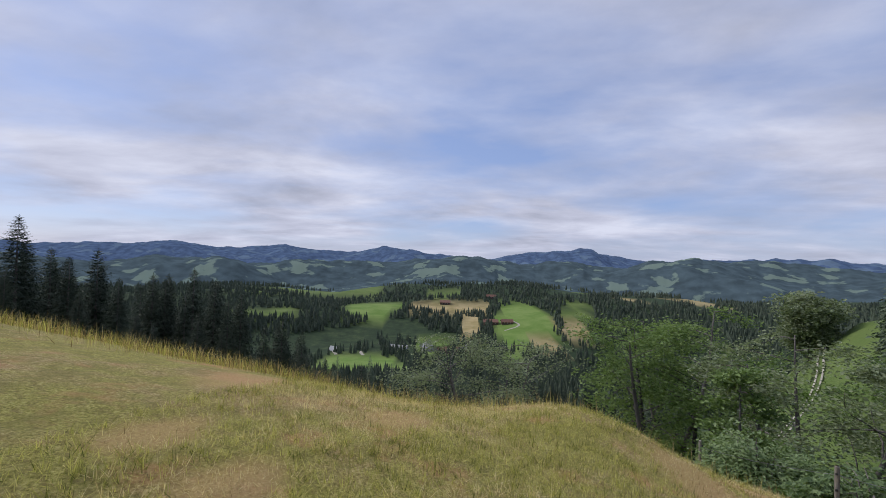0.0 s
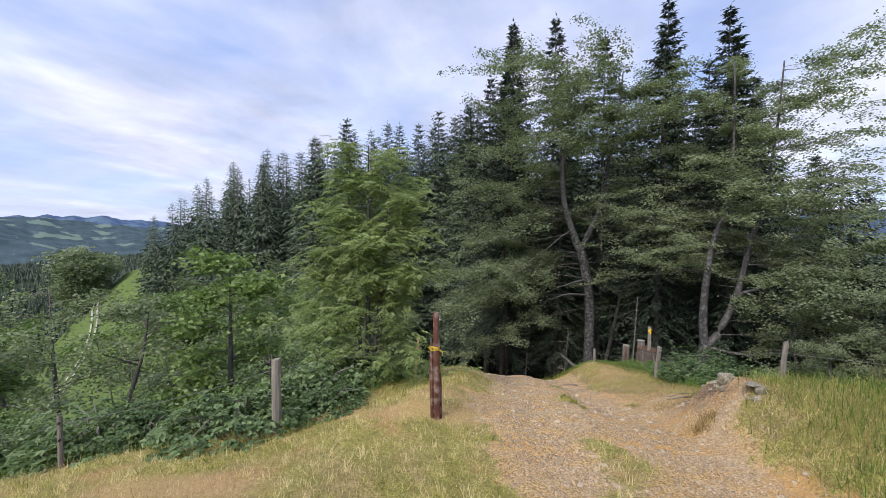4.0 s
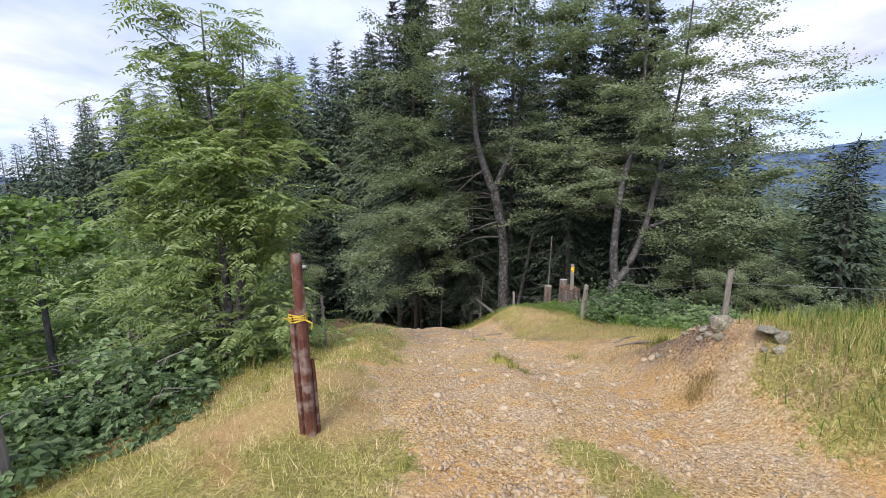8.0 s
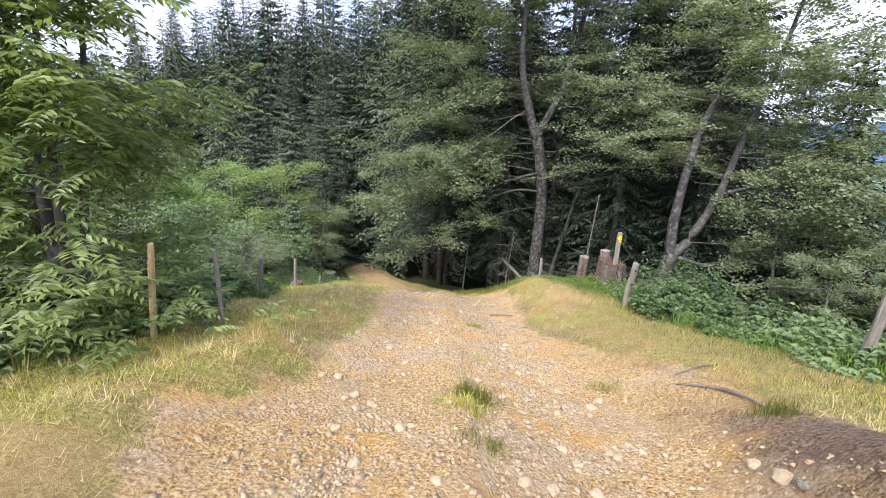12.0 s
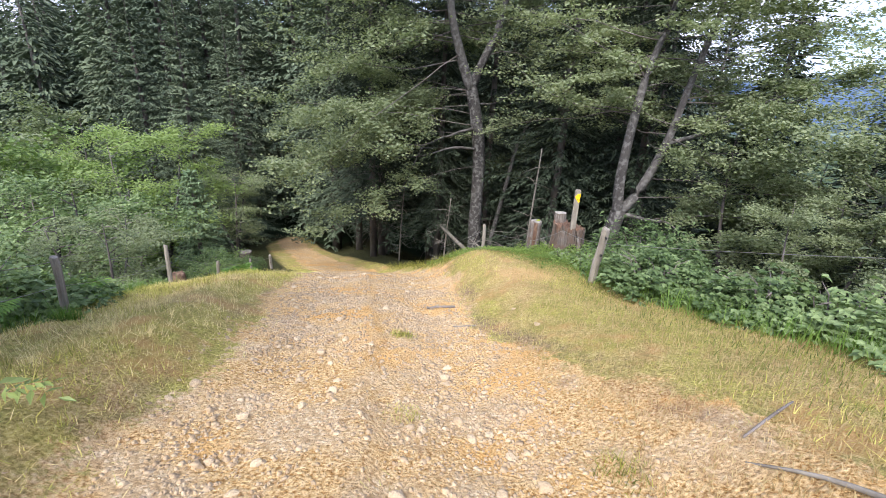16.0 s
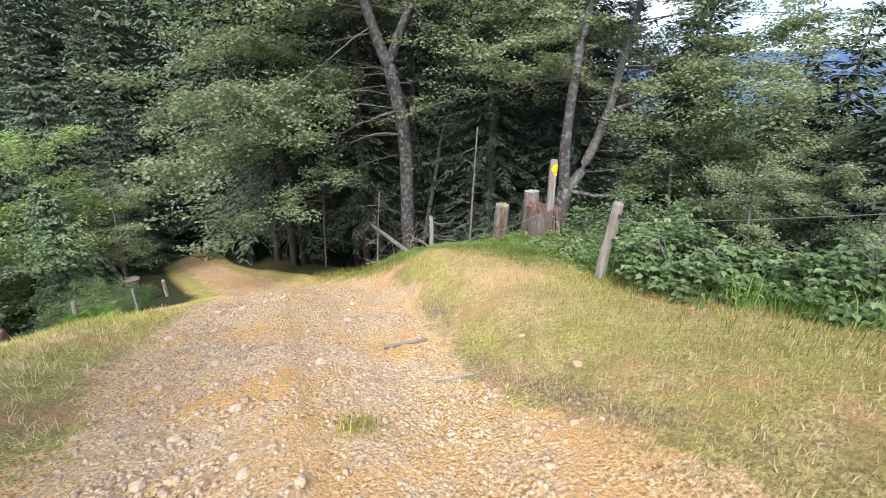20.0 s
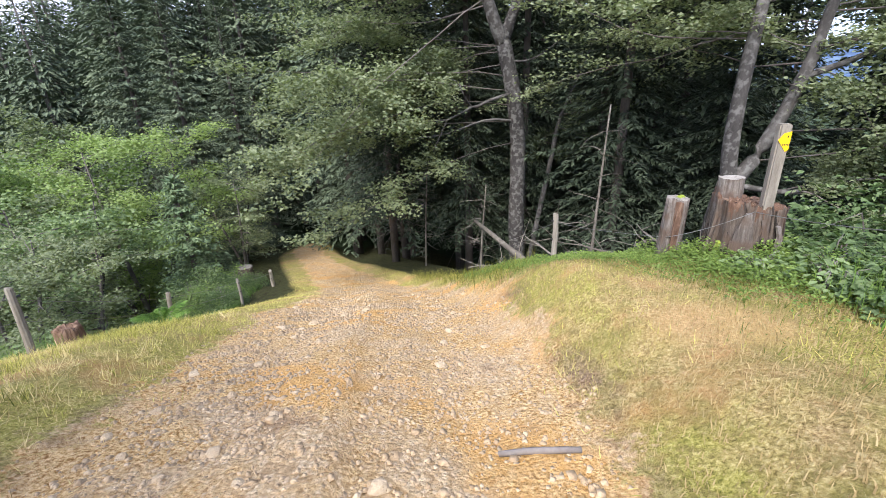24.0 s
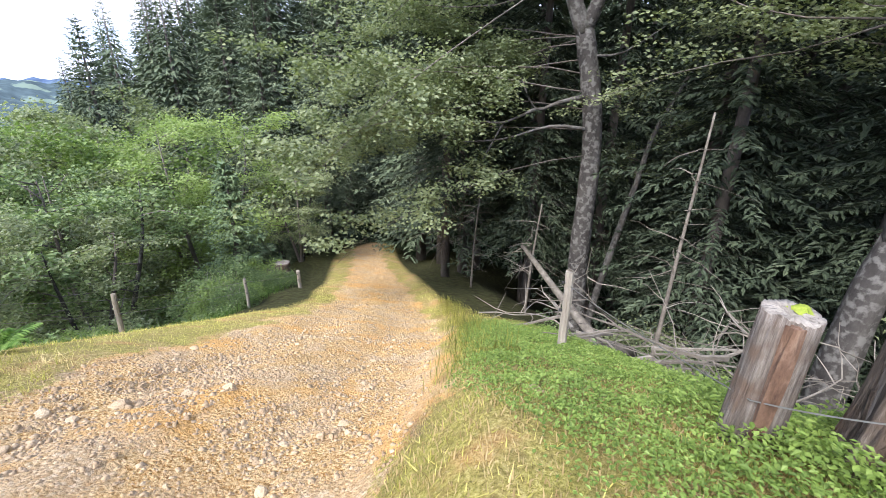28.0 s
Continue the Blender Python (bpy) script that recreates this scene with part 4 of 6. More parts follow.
# the beech of two stems behind the stumps
def twin_beech():
    r = random.Random(23)
    gz = at_ground(8.0, 19.5)
    foot = smooth_line(lines((7.95, 19.5, gz - .4), (8.0, 19.5, -4.6), (8.15, 19.45, -3.1)), 4)
    left = smooth_line(lines((8.1, 19.45, -3.3), (8.0, 19.5, -1.6), (8.25, 19.75, .7), (8.6, 20.1, 1.9), (9.3, 20.7, 3.7), (9.6, 21, 6.5), (9.5, 21, 10.5)), 4)
    right = smooth_line(lines((8.2, 19.45, -3.2), (8.75, 19.4, -2.3), (9.35, 19.4, -.6), (9.7, 19.5, 1.0), (10.3, 19.7, 3.4), (10.9, 20, 6.5), (11.2, 20.2, 10)), 4)
    low = smooth_line(lines((8.2, 19.4, -3.2), (9.4, 19.0, -3.35), (10.6, 18.6, -3.0), (11.8, 18.2, -2.9)), 3)
    side_limb = smooth_line(lines((9.3, 19.4, -.7), (10.4, 19.0, -.2), (11.8, 18.6, .8), (13.4, 18.2, 1.6)), 3)
    stems = [(foot, taper(.34, .25, len(foot))), (left, taper(.20, .03, len(left))), (right, taper(.19, .03, len(right))), (low, taper(.08, .015, len(low))), (side_limb, taper(.08, .015, len(side_limb)))]
    twigs = []
    for line, count, lo, toward in ((left, 21, .26, 2.2), (right, 26, .26, -.4)):
        a, t = branch_out(line, r, count, lo, 1.0, 7.0, .10, .03, toward, fall=.3)
        stems += [q for q in a if not (q[0][3].y < 20.2 and 6.0 < q[0][3].x < 11.5 and q[0][3].z < 3.5)]
        twigs += t
    for line in (left, right):   # short leafy branches all round the stems
        a, t = branch_out(line, r, 24, .30, 1.0, 3.6, .15, .02, None, fall=.35)
        stems += a
        twigs += t
    for line in (low, side_limb):
        a, t = branch_out(line, r, 9, .35, 1.0, 2.4, .02, .03)
        stems += a
        twigs += t
    for k in range(7):   # boughs over the slope on the right
        start = along_line(right, .12 + .09 * k)
        bough = limb(start, (1, -.35 + .12 * k, .12), 9.8 - .3 * k, r, 7, -.01, .12)
        stems.append((bough, taper(.02, .004, 8)))
        for j in range(9):
            b = r.uniform(-1.4, 1.4)
            twigs.append(limb(along_line(bough, .25 + .75 * j / 8), (math.cos(b), math.sin(b), r.gauss(0, .1)), r.uniform(1.1, 2.4), r, 4, -.04))
    twigs = [t for t in twigs if not (t[1].y < 19.6 and 7.5 < t[1].x < 9.9 and t[1].z < 2.5)]
    broadleaf("twin_beech_tree", "airy beech of two grey stems behind the stumps", stems, 23, M_BARK, sprays(twigs, r, 105, .120, .62, .19, .40, .1), M_BEECH)


twin_beech()


def rowan():
    r = random.Random(31)
    x, y = -3.25, 6.15
    gz = at_ground(x, y)
    stems, twigs = [], []
    for k, (dx, dy, top) in enumerate([(.0, .0, 5.1), (-.5, .3, 4.5), (.45, -.2, 4.2), (.2, .45, 4.7)]):
        line = smooth_line(lines((x + dx * .2, y + dy * .2, gz - .2), (x + dx * .6, y + dy * .6, gz + 1.4), (x + dx, y + dy, gz + top * .6), (x + dx * 1.3, y + dy * 1.3, gz + top)), 4)
        stems.append((line, taper(.055 if k else .075, .01, len(line))))
        a, t = branch_out(line, r, 17, .10, 1.0, 1.9, .5, .018, fall=.7)
        stems += a
        twigs += t
    return broadleaf("rowan_tree", "light green young rowan with feathery leaves behind the fence", stems, 31, M_BARK, pinnate(twigs, r, 8, .27, .15), M_ROWANTREE)


rowan()


def small_tree(seed, tall, wide, label, mat, leaf, per, stems_n=3, name="small_tree", spread=.22, slim=.62):
    r = random.Random(seed)
    stems, twigs = [], []
    for k in range(stems_n):
        a = 6.28 * k / stems_n + r.random()
        d = .16 * wide if stems_n > 1 else 0
        line = smooth_line(lines((0, 0, -.4), (math.cos(a) * d, math.sin(a) * d, tall * .35), (math.cos(a) * d * 2, math.sin(a) * d * 2, tall * .7), (math.cos(a) * d * 2.3, math.sin(a) * d * 2.3, tall * r.uniform(.85, 1))), 4)
        stems.append((line, taper(.022 * tall ** .8, .01, len(line))))
        b, t = branch_out(line, r, 15, .16, 1.0, wide * .62, .3, .03)
        stems += b
        twigs += t
    return broadleaf(name, label, stems, seed, M_BARK, sprays(twigs, r, per, leaf, slim, spread, .5, .12), mat, group="young broadleaf trees")


HAZEL = small_tree(41, 6.0, 3.9, "bushy green young broadleaf tree on the slope", M_BEECH, .095, 40, spread=.15)
HAZEL_DARK = small_tree(45, 6.0, 3.9, "dense dark green young broadleaf tree on the slope", M_BRAMBLE, .095, 40, spread=.15)
ASH = small_tree(42, 7.0, 3.9, "light green young broadleaf tree on the slope", M_ROWAN, .105, 38, spread=.16)
SAPLING = small_tree(43, 5.0, 2.2, "slender sapling with broad bright leaves", M_ROWAN, .120, 40, 1, spread=.18, slim=.8)
OLIVE = small_tree(44, 6.5, 5.0, "olive green willow below the meadow edge", M_BEECH, .11, 30, 4)
TALL = small_tree(46, 16.0, 8.0, "tall full green broadleaf tree rising from the slope", M_BEECH, .170, 105, spread=.30)
ROUND_CROWN = small_tree(47, 13.5, 8.0, "round-crowned yellow-green tree with a forked stem", M_ROWAN, .150, 100, spread=.30)
for kind, x, y, top in [(ASH, -22.4, 6.8, .4), (ASH, -24.8, 9.5, -1.0), (HAZEL, -15.3, 9.0, .1), (OLIVE, -31.4, -1.8, -3.4), (SAPLING, -13.1, 5.2, -.6), (SAPLING, -9.4, 9.6, 1.35), (ROUND_CROWN, -16.6, 30.8, -1.7),
                        (HAZEL, -9.7, 19, -3.8), (HAZEL_DARK, -13, 21.5, -3.2), (TALL, -18, 24, -3.4), (TALL, -22, 27, -2.6), (ROUND_CROWN, -26, 30, -2.0), (HAZEL, -11.8, 33, -4.6),
                        (HAZEL_DARK, -12.4, 17, -2.6), (TALL, -28, 37, -2), (HAZEL, -7.4, 15.5, -2.6),
                        (TALL, 14.5, 15.0, -.8), (TALL, 17.5, 12.5, -.6), (TALL, 12.8, 17.5, .2), (TALL, 11.0, 14.0, -1.4), (TALL, 20, 9.5, -1.8), (HAZEL, 10.5, 11.2, -1.9)]:
    tall = {HAZEL.name: 6.0, HAZEL_DARK.name: 6.0, ASH.name: 7.0, SAPLING.name: 5.0, OLIVE.name: 6.5, TALL.name: 16.0, ROUND_CROWN.name: 13.5}[kind.name]
    grow(kind, x, y, max(.35, (top - at_ground(x, y)) / tall))


# ---- bushes, brambles, ferns ----
def bush_mesh(seed, wide, tall, count, leaf, slim, mat, sprays_up=.40, trio=False):
    g = np.random.default_rng(seed)
    n = count
    a, q = g.uniform(0, 6.283, n), np.sqrt(g.random(n))
    x, y = np.cos(a) * q * wide, np.sin(a) * q * wide
    lump = .72 + .28 * np.sin(x * 5.1 / wide + seed) * np.cos(y * 4.3 / wide - seed)
    top = tall * np.sqrt(np.clip(1 - (q * .96) ** 2.2, 0, 1)) * lump
    z = top * (1 - np.abs(g.normal(0, .22, n))).clip(0, 1) + sprays_up * tall * (g.random(n) < .10) * g.random(n)
    P = np.stack([x, y, z.clip(.02)], 1)
    b = g.uniform(0, 6.283, n)
    Wy = np.stack([np.cos(b) + x / wide * .6, np.sin(b) + y / wide * .6, g.normal(-.1, .3, n)], 1)
    U = np.stack([g.normal(0, .35, n) + x / wide * .5, g.normal(0, .35, n) + y / wide * .5, np.ones(n)], 1)
    L = leaf * g.uniform(.6, 1.3, n)
    if not trio:
        return blades(P, Wy, U, L, L * slim, bend=.14)
    sets = []
    for turn in (-1.0, 0, 1.0):
        c, s = math.cos(turn), math.sin(turn)
        sets.append(blades(P, np.stack([Wy[:, 0] * c - Wy[:, 1] * s, Wy[:, 0] * s + Wy[:, 1] * c, Wy[:, 2]], 1), U, L, L * slim, bend=.14))
    return stack(*sets)


def ovate(v, f):
    """Turns rhombs into rounder leaves of eight triangles with a fold along the rib."""
    q = v.reshape(-1, 4, 3)
    base, a, tip, b = q[:, 0], q[:, 1], q[:, 2], q[:, 3]
    mid = (a + b) / 2
    low = np.cross(tip - base, a - b)
    low = low / (np.linalg.norm(low, axis=1, keepdims=True) + 1e-9) * np.linalg.norm(a - b, axis=1, keepdims=True) * .10
    rib = [base, base * .6 + mid * .4 + low * .6, mid * .55 + tip * .05 + (base + tip) * .2 + low, tip * .62 + mid * .38 + low * .6, tip]
    left = [base * .45 + a * .55, a * .92 + mid * .08 + (tip - base) * .02, a * .55 + tip * .45]
    right = [base * .45 + b * .55, b * .92 + mid * .08 + (tip - base) * .02, b * .55 + tip * .45]
    w = np.stack(rib + left + right, 1)
    o = np.arange(len(q))[:, None] * 11
    t = [(0, 1, 5), (1, 6, 5), (1, 2, 6), (2, 7, 6), (2, 3, 7), (3, 4, 7), (0, 8, 1), (1, 8, 9), (1, 9, 2), (2, 9, 10), (2, 10, 3), (3, 10, 4)]
    return w.reshape(-1, 3), np.concatenate([o + k for k in t], 0)


def make_bush(name, label, seed, wide, tall, count, leaf, slim, mat, group, trio=False, rounded=False):
    ob = empty(name, Matrix(), label, "bush", group)
    r = random.Random(seed)
    bits = []
    for k in range(9):
        a, q = r.random() * 6.28, wide * r.uniform(.2, .9)
        bits.append(tube([(math.cos(a) * .1, math.sin(a) * .1, -.1), (math.cos(a) * q * .6, math.sin(a) * q * .6, tall * .7), (math.cos(a) * q, math.sin(a) * q, tall * r.uniform(.4, .85))], [.012, .008, .004], 4, False))
    part("stem", solid("bush_stem", *joined(bits), M_DARKBARK), ob)
    v, f = bush_mesh(seed, wide, tall, count, leaf, slim, mat, trio=trio)
    part("foliage", solid("bush_foliage", *(ovate(v, f) if rounded else (v, f)), mat, rounded), ob)
    return ob


BRAMBLE = [make_bush("bramble_bush", "dense green bramble bush with serrated leaves by the fence", 51, .85, .80, 760, .085, .68, M_BRAMBLE, "brambles", True),
           make_bush("bramble_bush", "low sprawling green bramble bush by the fence", 52, 1.0, .66, 800, .082, .68, M_BRAMBLE, "brambles", True)]
SHRUB = [make_bush("shrub", "tall leafy green shrub on the slope", 53, 1.3, 1.5, 3400, .095, .6, M_BRAMBLE, "shrubs on the slope"),
         make_bush("shrub", "light green leafy shrub on the slope", 54, 1.2, 1.3, 3000, .095, .6, M_ROWAN, "shrubs on the slope"),
         make_bush("shrub", "dull green leafy shrub on the slope", 55, 1.5, 1.7, 3800, .095, .6, M_BEECH, "shrubs on the slope")]
BROAD = make_bush("leafy_plant", "low plant with large dark green leaves beside the stump", 56, .42, .42, 230, .115, .6, M_BRAMBLE, "broad-leaved plants", False, True)
thick = random.Random(61)
for _ in range(58):    # shrubs beyond the fence on the left
    y = thick.uniform(2.5, 26)
    x = float(np.interp(y, FENCE_Y, FENCE_X)) - thick.uniform(1.3, 9)
    grow(thick.choice(SHRUB), x, y, thick.uniform(.7, 1.15))
for _ in range(22):    # below the meadow edge
    x = thick.uniform(-16, -3.6)
    y = float(np.interp(x, [-12, -8.8, -5.7, -3.1], [3.2, 1.75, 1.98, 2.7])) + thick.uniform(1.3, 6)
    grow(thick.choice(SHRUB), x, y, thick.uniform(.6, 1.0))
for k in range(26):    # brambles along the fence on the left
    u = k / 25
    x, y = (-9 + u * 6, float(np.interp(-9 + u * 6, [-8.8, -5.7, -3.1], [1.75, 1.98, 2.7]))) if k % 2 else (float(np.interp(2.65 + u * 9, FENCE_Y, FENCE_X)), 2.65 + u * 9)
    out_x, out_y = (0, thick.uniform(.6, 1.3)) if k % 2 else (-thick.uniform(.6, 1.2), 0)
    grow(thick.choice(BRAMBLE), x + out_x, y + out_y, thick.uniform(.7, 1.1))
for k in range(22):    # brambles along the fence on the right
    u = k / 21
    y = 6.6 + u * 5.4
    x = float(np.interp(y, [6.6, 7.3, 10.9, 12.6], [5.9, 5.3, 4.0, 4.3])) + thick.uniform(.0, 1.3)
    grow(thick.choice(BRAMBLE), x, y, thick.uniform(.65, .95))
for _ in range(26):    # undergrowth in the wood on the right and under the twin beech
    x, y = thick.uniform(5.5, 17), thick.uniform(13, 24)
    grow(thick.choice(SHRUB[::2]), x, y, thick.uniform(.6, 1.1))
for _ in range(16):
    y = thick.uniform(14, 27)
    grow(thick.choice(SHRUB[:2]), float(np.interp(y, FENCE_Y, FENCE_X)) - thick.uniform(.5, 1.6), y, thick.uniform(.35, .6))
for x, y, k in [(3.7, 12.3, .6), (4.15, 12.1, .75), (4.4, 12.35, .8), (3.95, 11.8, .7), (4.4, 11.6, .9)]:
    grow(BROAD, x, y, k)


def fern(seed):
    r = random.Random(seed)
    P, Wy, U, L = [], [], [], []
    for k in range(11):
        a, n = r.random() * 6.28, r.uniform(.5, .8)
        d, q = Vector((math.cos(a), math.sin(a), 0)), Vector((-math.sin(a), math.cos(a), 0))
        for j in range(16):
            u = j / 15
            p = d * n * u * .8 + Vector((0, 0, n * (.95 * u - .55 * u * u)))
            for s in (-1, 1):
                P.append(p); Wy.append(q * s + d * .4 + Vector((0, 0, -.12))); U.append((0, 0, 1)); L.append(.20 * math.sin(math.pi * min(1, .15 + .85 * (1 - u))) + .015)
    L = np.array(L)
    ob = empty("fern", Matrix(), "bright green fern with arching fronds", "fern", "ferns by the fence")
    part("foliage", solid("fern_fronds", *blades(np.array(P), np.array(Wy), np.array(U, float), L, L * .28, .1), M_LUSH), ob)
    return ob


FERN = fern(71)
for x, y, k in [(-4.2, 9.5, 1.1), (-3.9, 10.1, 1.0), (-4.6, 10.3, 1.2), (-3.6, 8.6, .9), (-4.8, 9.0, 1.1), (-3.15, 13.9, .6), (-5.3, 11.2, 1.1), (-3.3, 6.9, .9), (-6.4, 3.4, 1.0)]:
    grow(FERN, x, y, k)


# ---- fences ----
def post_mesh(tall, r, seed, mat, sides=9, slant=.0):
    g = random.Random(seed)
    pts = [(g.gauss(0, .004), g.gauss(0, .004), z) for z in (-.25, 0, tall * .35, tall * .7, tall - .015, tall)]
    v, f = tube(pts, [r * 1.06, r * 1.04, r, r * .97, r * .95, r * .86], sides, True, .05, g)
    return solid("post", v, f, mat, False)


def fence_post(x, y, top, r=.05, lean=(0, 0), mat=None, label="", name="fence_post", base=None, group="fence posts"):
    z = at_ground(x, y) if base is None else base
    ob = empty(name, pose(x, y, z, lean[0], lean[1], (x * 71) % 360), label or "grey weathered wooden fence post with a wire", "post", group)
    part("shaft", post_mesh(top - z, r, int(x * 100 + y), mat or M_POST), ob)
    for k in (.86, .55):
        ins = solid("insulator", *tube([(r * .8, 0, (top - z) * k), (r + .03, 0, (top - z) * k)], [.014, .018], 6), M_BLACK)
        part("insulator", ins, ob, "small black wire insulator")
    return ob


LEFT_FENCE = [(-8.76, 1.71, -1.28, .028), (-5.73, 1.93, -.33, .030), (-3.1, 2.65, .37, .06), (-2.14, 5.95, -.05, .028), (-3.03, 9.25, -1.19, .040), (-4.19, 13.04, -2.55, .042), (-4.95, 16.48, -4.30, .045), (-5.8, 20.8, -5.95, .045), (-6.25, 24.15, -7.15, .07)]
for i, (x, y, top, r) in enumerate(LEFT_FENCE):
    if i == 3:
        fence_post(x, y, top, r, (0, -4), M_FRESH, "thin pale new wooden stake in the fence", "fence_stake")
        fence_post(x + .18, y + .75, top - .25, .024, (3, 2), M_POST, "short thin grey stake beside the fence", "fence_stake")
    elif i == 4:
        fence_post(x, y, top, r, (0, -13), None, "leaning thin grey fence post by the ferns")
    else:
        fence_post(x, y, top, r, (0, 0 if i < 4 else 3))
fence_post(3.73, 10.89, -1.18, .062, (-3, 6), None, "leaning grey wooden post in the brambles", base=-2.12)
fence_post(5.05, 7.31, -.06, .050, (-6, 7), None, "leaning grey wooden fence post in the long grass", base=-.98)
fence_post(2.64, 15.3, -2.55, .045, (0, 0), None, "grey wooden fence post in front of the beech", base=-3.55)
fence_post(9.2, 2.6, .75, .05, (0, 4), None, "grey fence post in the tall grass of the bank")


def wire(name, points, sag=.05, r=.004, mat=None, label="thin taut fence wire"):
    pts = []
    for a, b in zip(points[:-1], points[1:]):
        a, b = Vector(a), Vector(b)
        pts += [a.lerp(b, k / 8) - Vector((0, 0, sag * 4 * (k / 8) * (1 - k / 8))) for k in range(8)]
    pts.append(Vector(points[-1]))
    return tagged(new(name, solid("wire", *tube(pts, [r] * len(pts), 4, False), mat or M_WIRE)), label, "wire", "fence wires")


wire("fence_wire", [(x, y, top - .13) for x, y, top, r in LEFT_FENCE])
wire("fence_wire", [(x, y, top - .42) for x, y, top, r in LEFT_FENCE[3:8]])
wire("fence_wire", [(9.2, 2.6, .6), (5.05, 7.31, -.28), (3.73, 10.89, -1.46), (3.72, 12.5, -1.78), (3.28, 13.1, -2.22), (2.64, 15.3, -2.72), (1.7, 20, -5.0)], .03)


# ---- the dark red-brown post with a yellow rope ----
def red_post():
    z = at_ground(-.98, 2.86)
    h = 1.07 - z
    ob = empty("gate_post", pose(-.98, 2.86, z, 1.5, -1.5, 20), "dark rust-brown gate post bound with yellow rope", "post")
    g = random.Random(3)
    part("shaft", solid("gate_post_shaft", *tube([(0, 0, -.3), (0, 0, h * .3), (.004, 0, h * .7), (0, 0, h * .985), (0, 0, h)], [.042, .040, .039, .038, .034], 10, True, .04, g), M_RUST), ob)
    part("second_stake", solid("gate_post_stake", *tube([(-.055, .03, -.2), (-.058, .03, h * .4), (-.05, .026, h * .70), (-.05, .026, h * .71)], [.026, .026, .024, .018], 7, True, .1, g), M_RUST), ob, "shorter dark stake tied to the post")
    part("rear_stake", solid("gate_post_rear", *tube([(.045, .02, -.2), (.05, .022, h * .3), (.047, .022, h * .42)], [.022, .022, .018], 7, True, .1, g), M_RUST), ob, "short dark stake behind the post")
    ring = []
    for k in range(4):
        n = 18
        pts = [((.066 if math.cos(6.283 * j / n) < 0 else .052) * math.cos(6.283 * j / n) - .012, .056 * math.sin(6.283 * j / n) + .01, h * .655 + .014 * k + .006 * math.sin(j + k)) for j in range(n + 1)]
        ring.append(tube(pts, [.007] * (n + 1), 5, False))
    ring.append(tube([(.03, -.05, h * .66), (.07, -.09, h * .65), (.06, -.10, h * .62)], [.006, .006, .005], 5))
    ring.append(tube([(-.06, -.04, h * .67), (-.11, -.07, h * .69)], [.006, .005], 5))
    part("rope", solid("rope", *joined(ring), M_ROPE), ob, "yellow plastic rope wound round the post")
    part("cap_tag", solid("tag", *tube([(.03, 0, h * .93), (.06, 0, h * .93)], [.012, .012], 6), M_WHITE), ob, "small pale insulator")


red_post()


# ---- stumps ----
def stump_mesh(base_r, top_r, tall, seed, rough, slope=0.0, rim=0.06, segs=120, rings=14, notch=None, decay=False):
    g = random.Random(seed)
    ribs = [g.uniform(-1, 1) * g.random() for _ in range(segs)]
    verts, faces = [], []
    for i in range(rings + 1):
        u = i / rings
        for k in range(segs):
            a = 6.283 * k / segs
            r = base_r + (top_r - base_r) * u ** .6
            r *= 1 + rough * (.6 * ribs[(k + int(2 * math.sin(5 * u + seed))) % segs] + .4 * math.sin(3 * a + seed) + .3 * math.sin(7 * a + 4 * u) + .25 * noise.noise(Vector((math.cos(a) * 3, math.sin(a) * 3, u * 2 + seed))) + 1.1 * noise.noise(Vector((math.cos(a) * 13, math.sin(a) * 13, u * 1.3 + seed))))
            if notch and abs((a - notch[0] + math.pi) % 6.283 - math.pi) < notch[1]:
                r *= .80
            z = -.3 + (tall + .3) * u
            if i == rings:
                z += slope * math.cos(a) + rim * (1.6 * noise.noise(Vector((math.cos(a) * 2.2, math.sin(a) * 2.2, seed))) + .25 * g.uniform(-1, 1))
            verts.append((r * math.cos(a), r * math.sin(a), z))
    for i in range(rings):
        for k in range(segs):
            k2 = (k + 1) % segs
            faces.append((i * segs + k, i * segs + k2, (i + 1) * segs + k2, (i + 1) * segs + k))
    side_faces = len(faces)
    last = rings * segs
    for j in (.7, .4):
        o = len(verts)
        for k in range(segs):
            v = verts[last + k]
            verts.append((v[0] * j, v[1] * j, tall + slope * math.cos(6.283 * k / segs) * j + rim * g.uniform(-.7, .7)))
        prev = last if j == .7 else o - segs
        for k in range(segs):
            k2 = (k + 1) % segs
            faces.append((prev + k, prev + k2, o + k2, o + k))
    verts.append((0, 0, tall - .02))
    o = len(verts) - 1 - segs
    for k in range(segs):
        faces.append((o + k, o + (k + 1) % segs, len(verts) - 1))
    idx = [1 if decay and noise.noise(Vector((k % segs / segs * 9, k / segs * .25, seed))) + .5 * (k / side_faces) > .42 else 0 for k in range(side_faces)]
    return verts, faces, idx + [1] * (len(faces) - side_faces)


def stump(name, label, x, y, z, base_r, top_r, tall, seed, rough, rim, mats, slope=0.0, lean=(0, 0), turn=0, notch=None):
    ob = empty(name, pose(x, y, z, lean[0], lean[1], turn), label, "stump")
    v, f, idx = stump_mesh(base_r, top_r, tall, seed, rough, slope, rim, notch=notch)
    part("body", solid("stump_body", v, f, mats, True, idx), ob)
    return ob


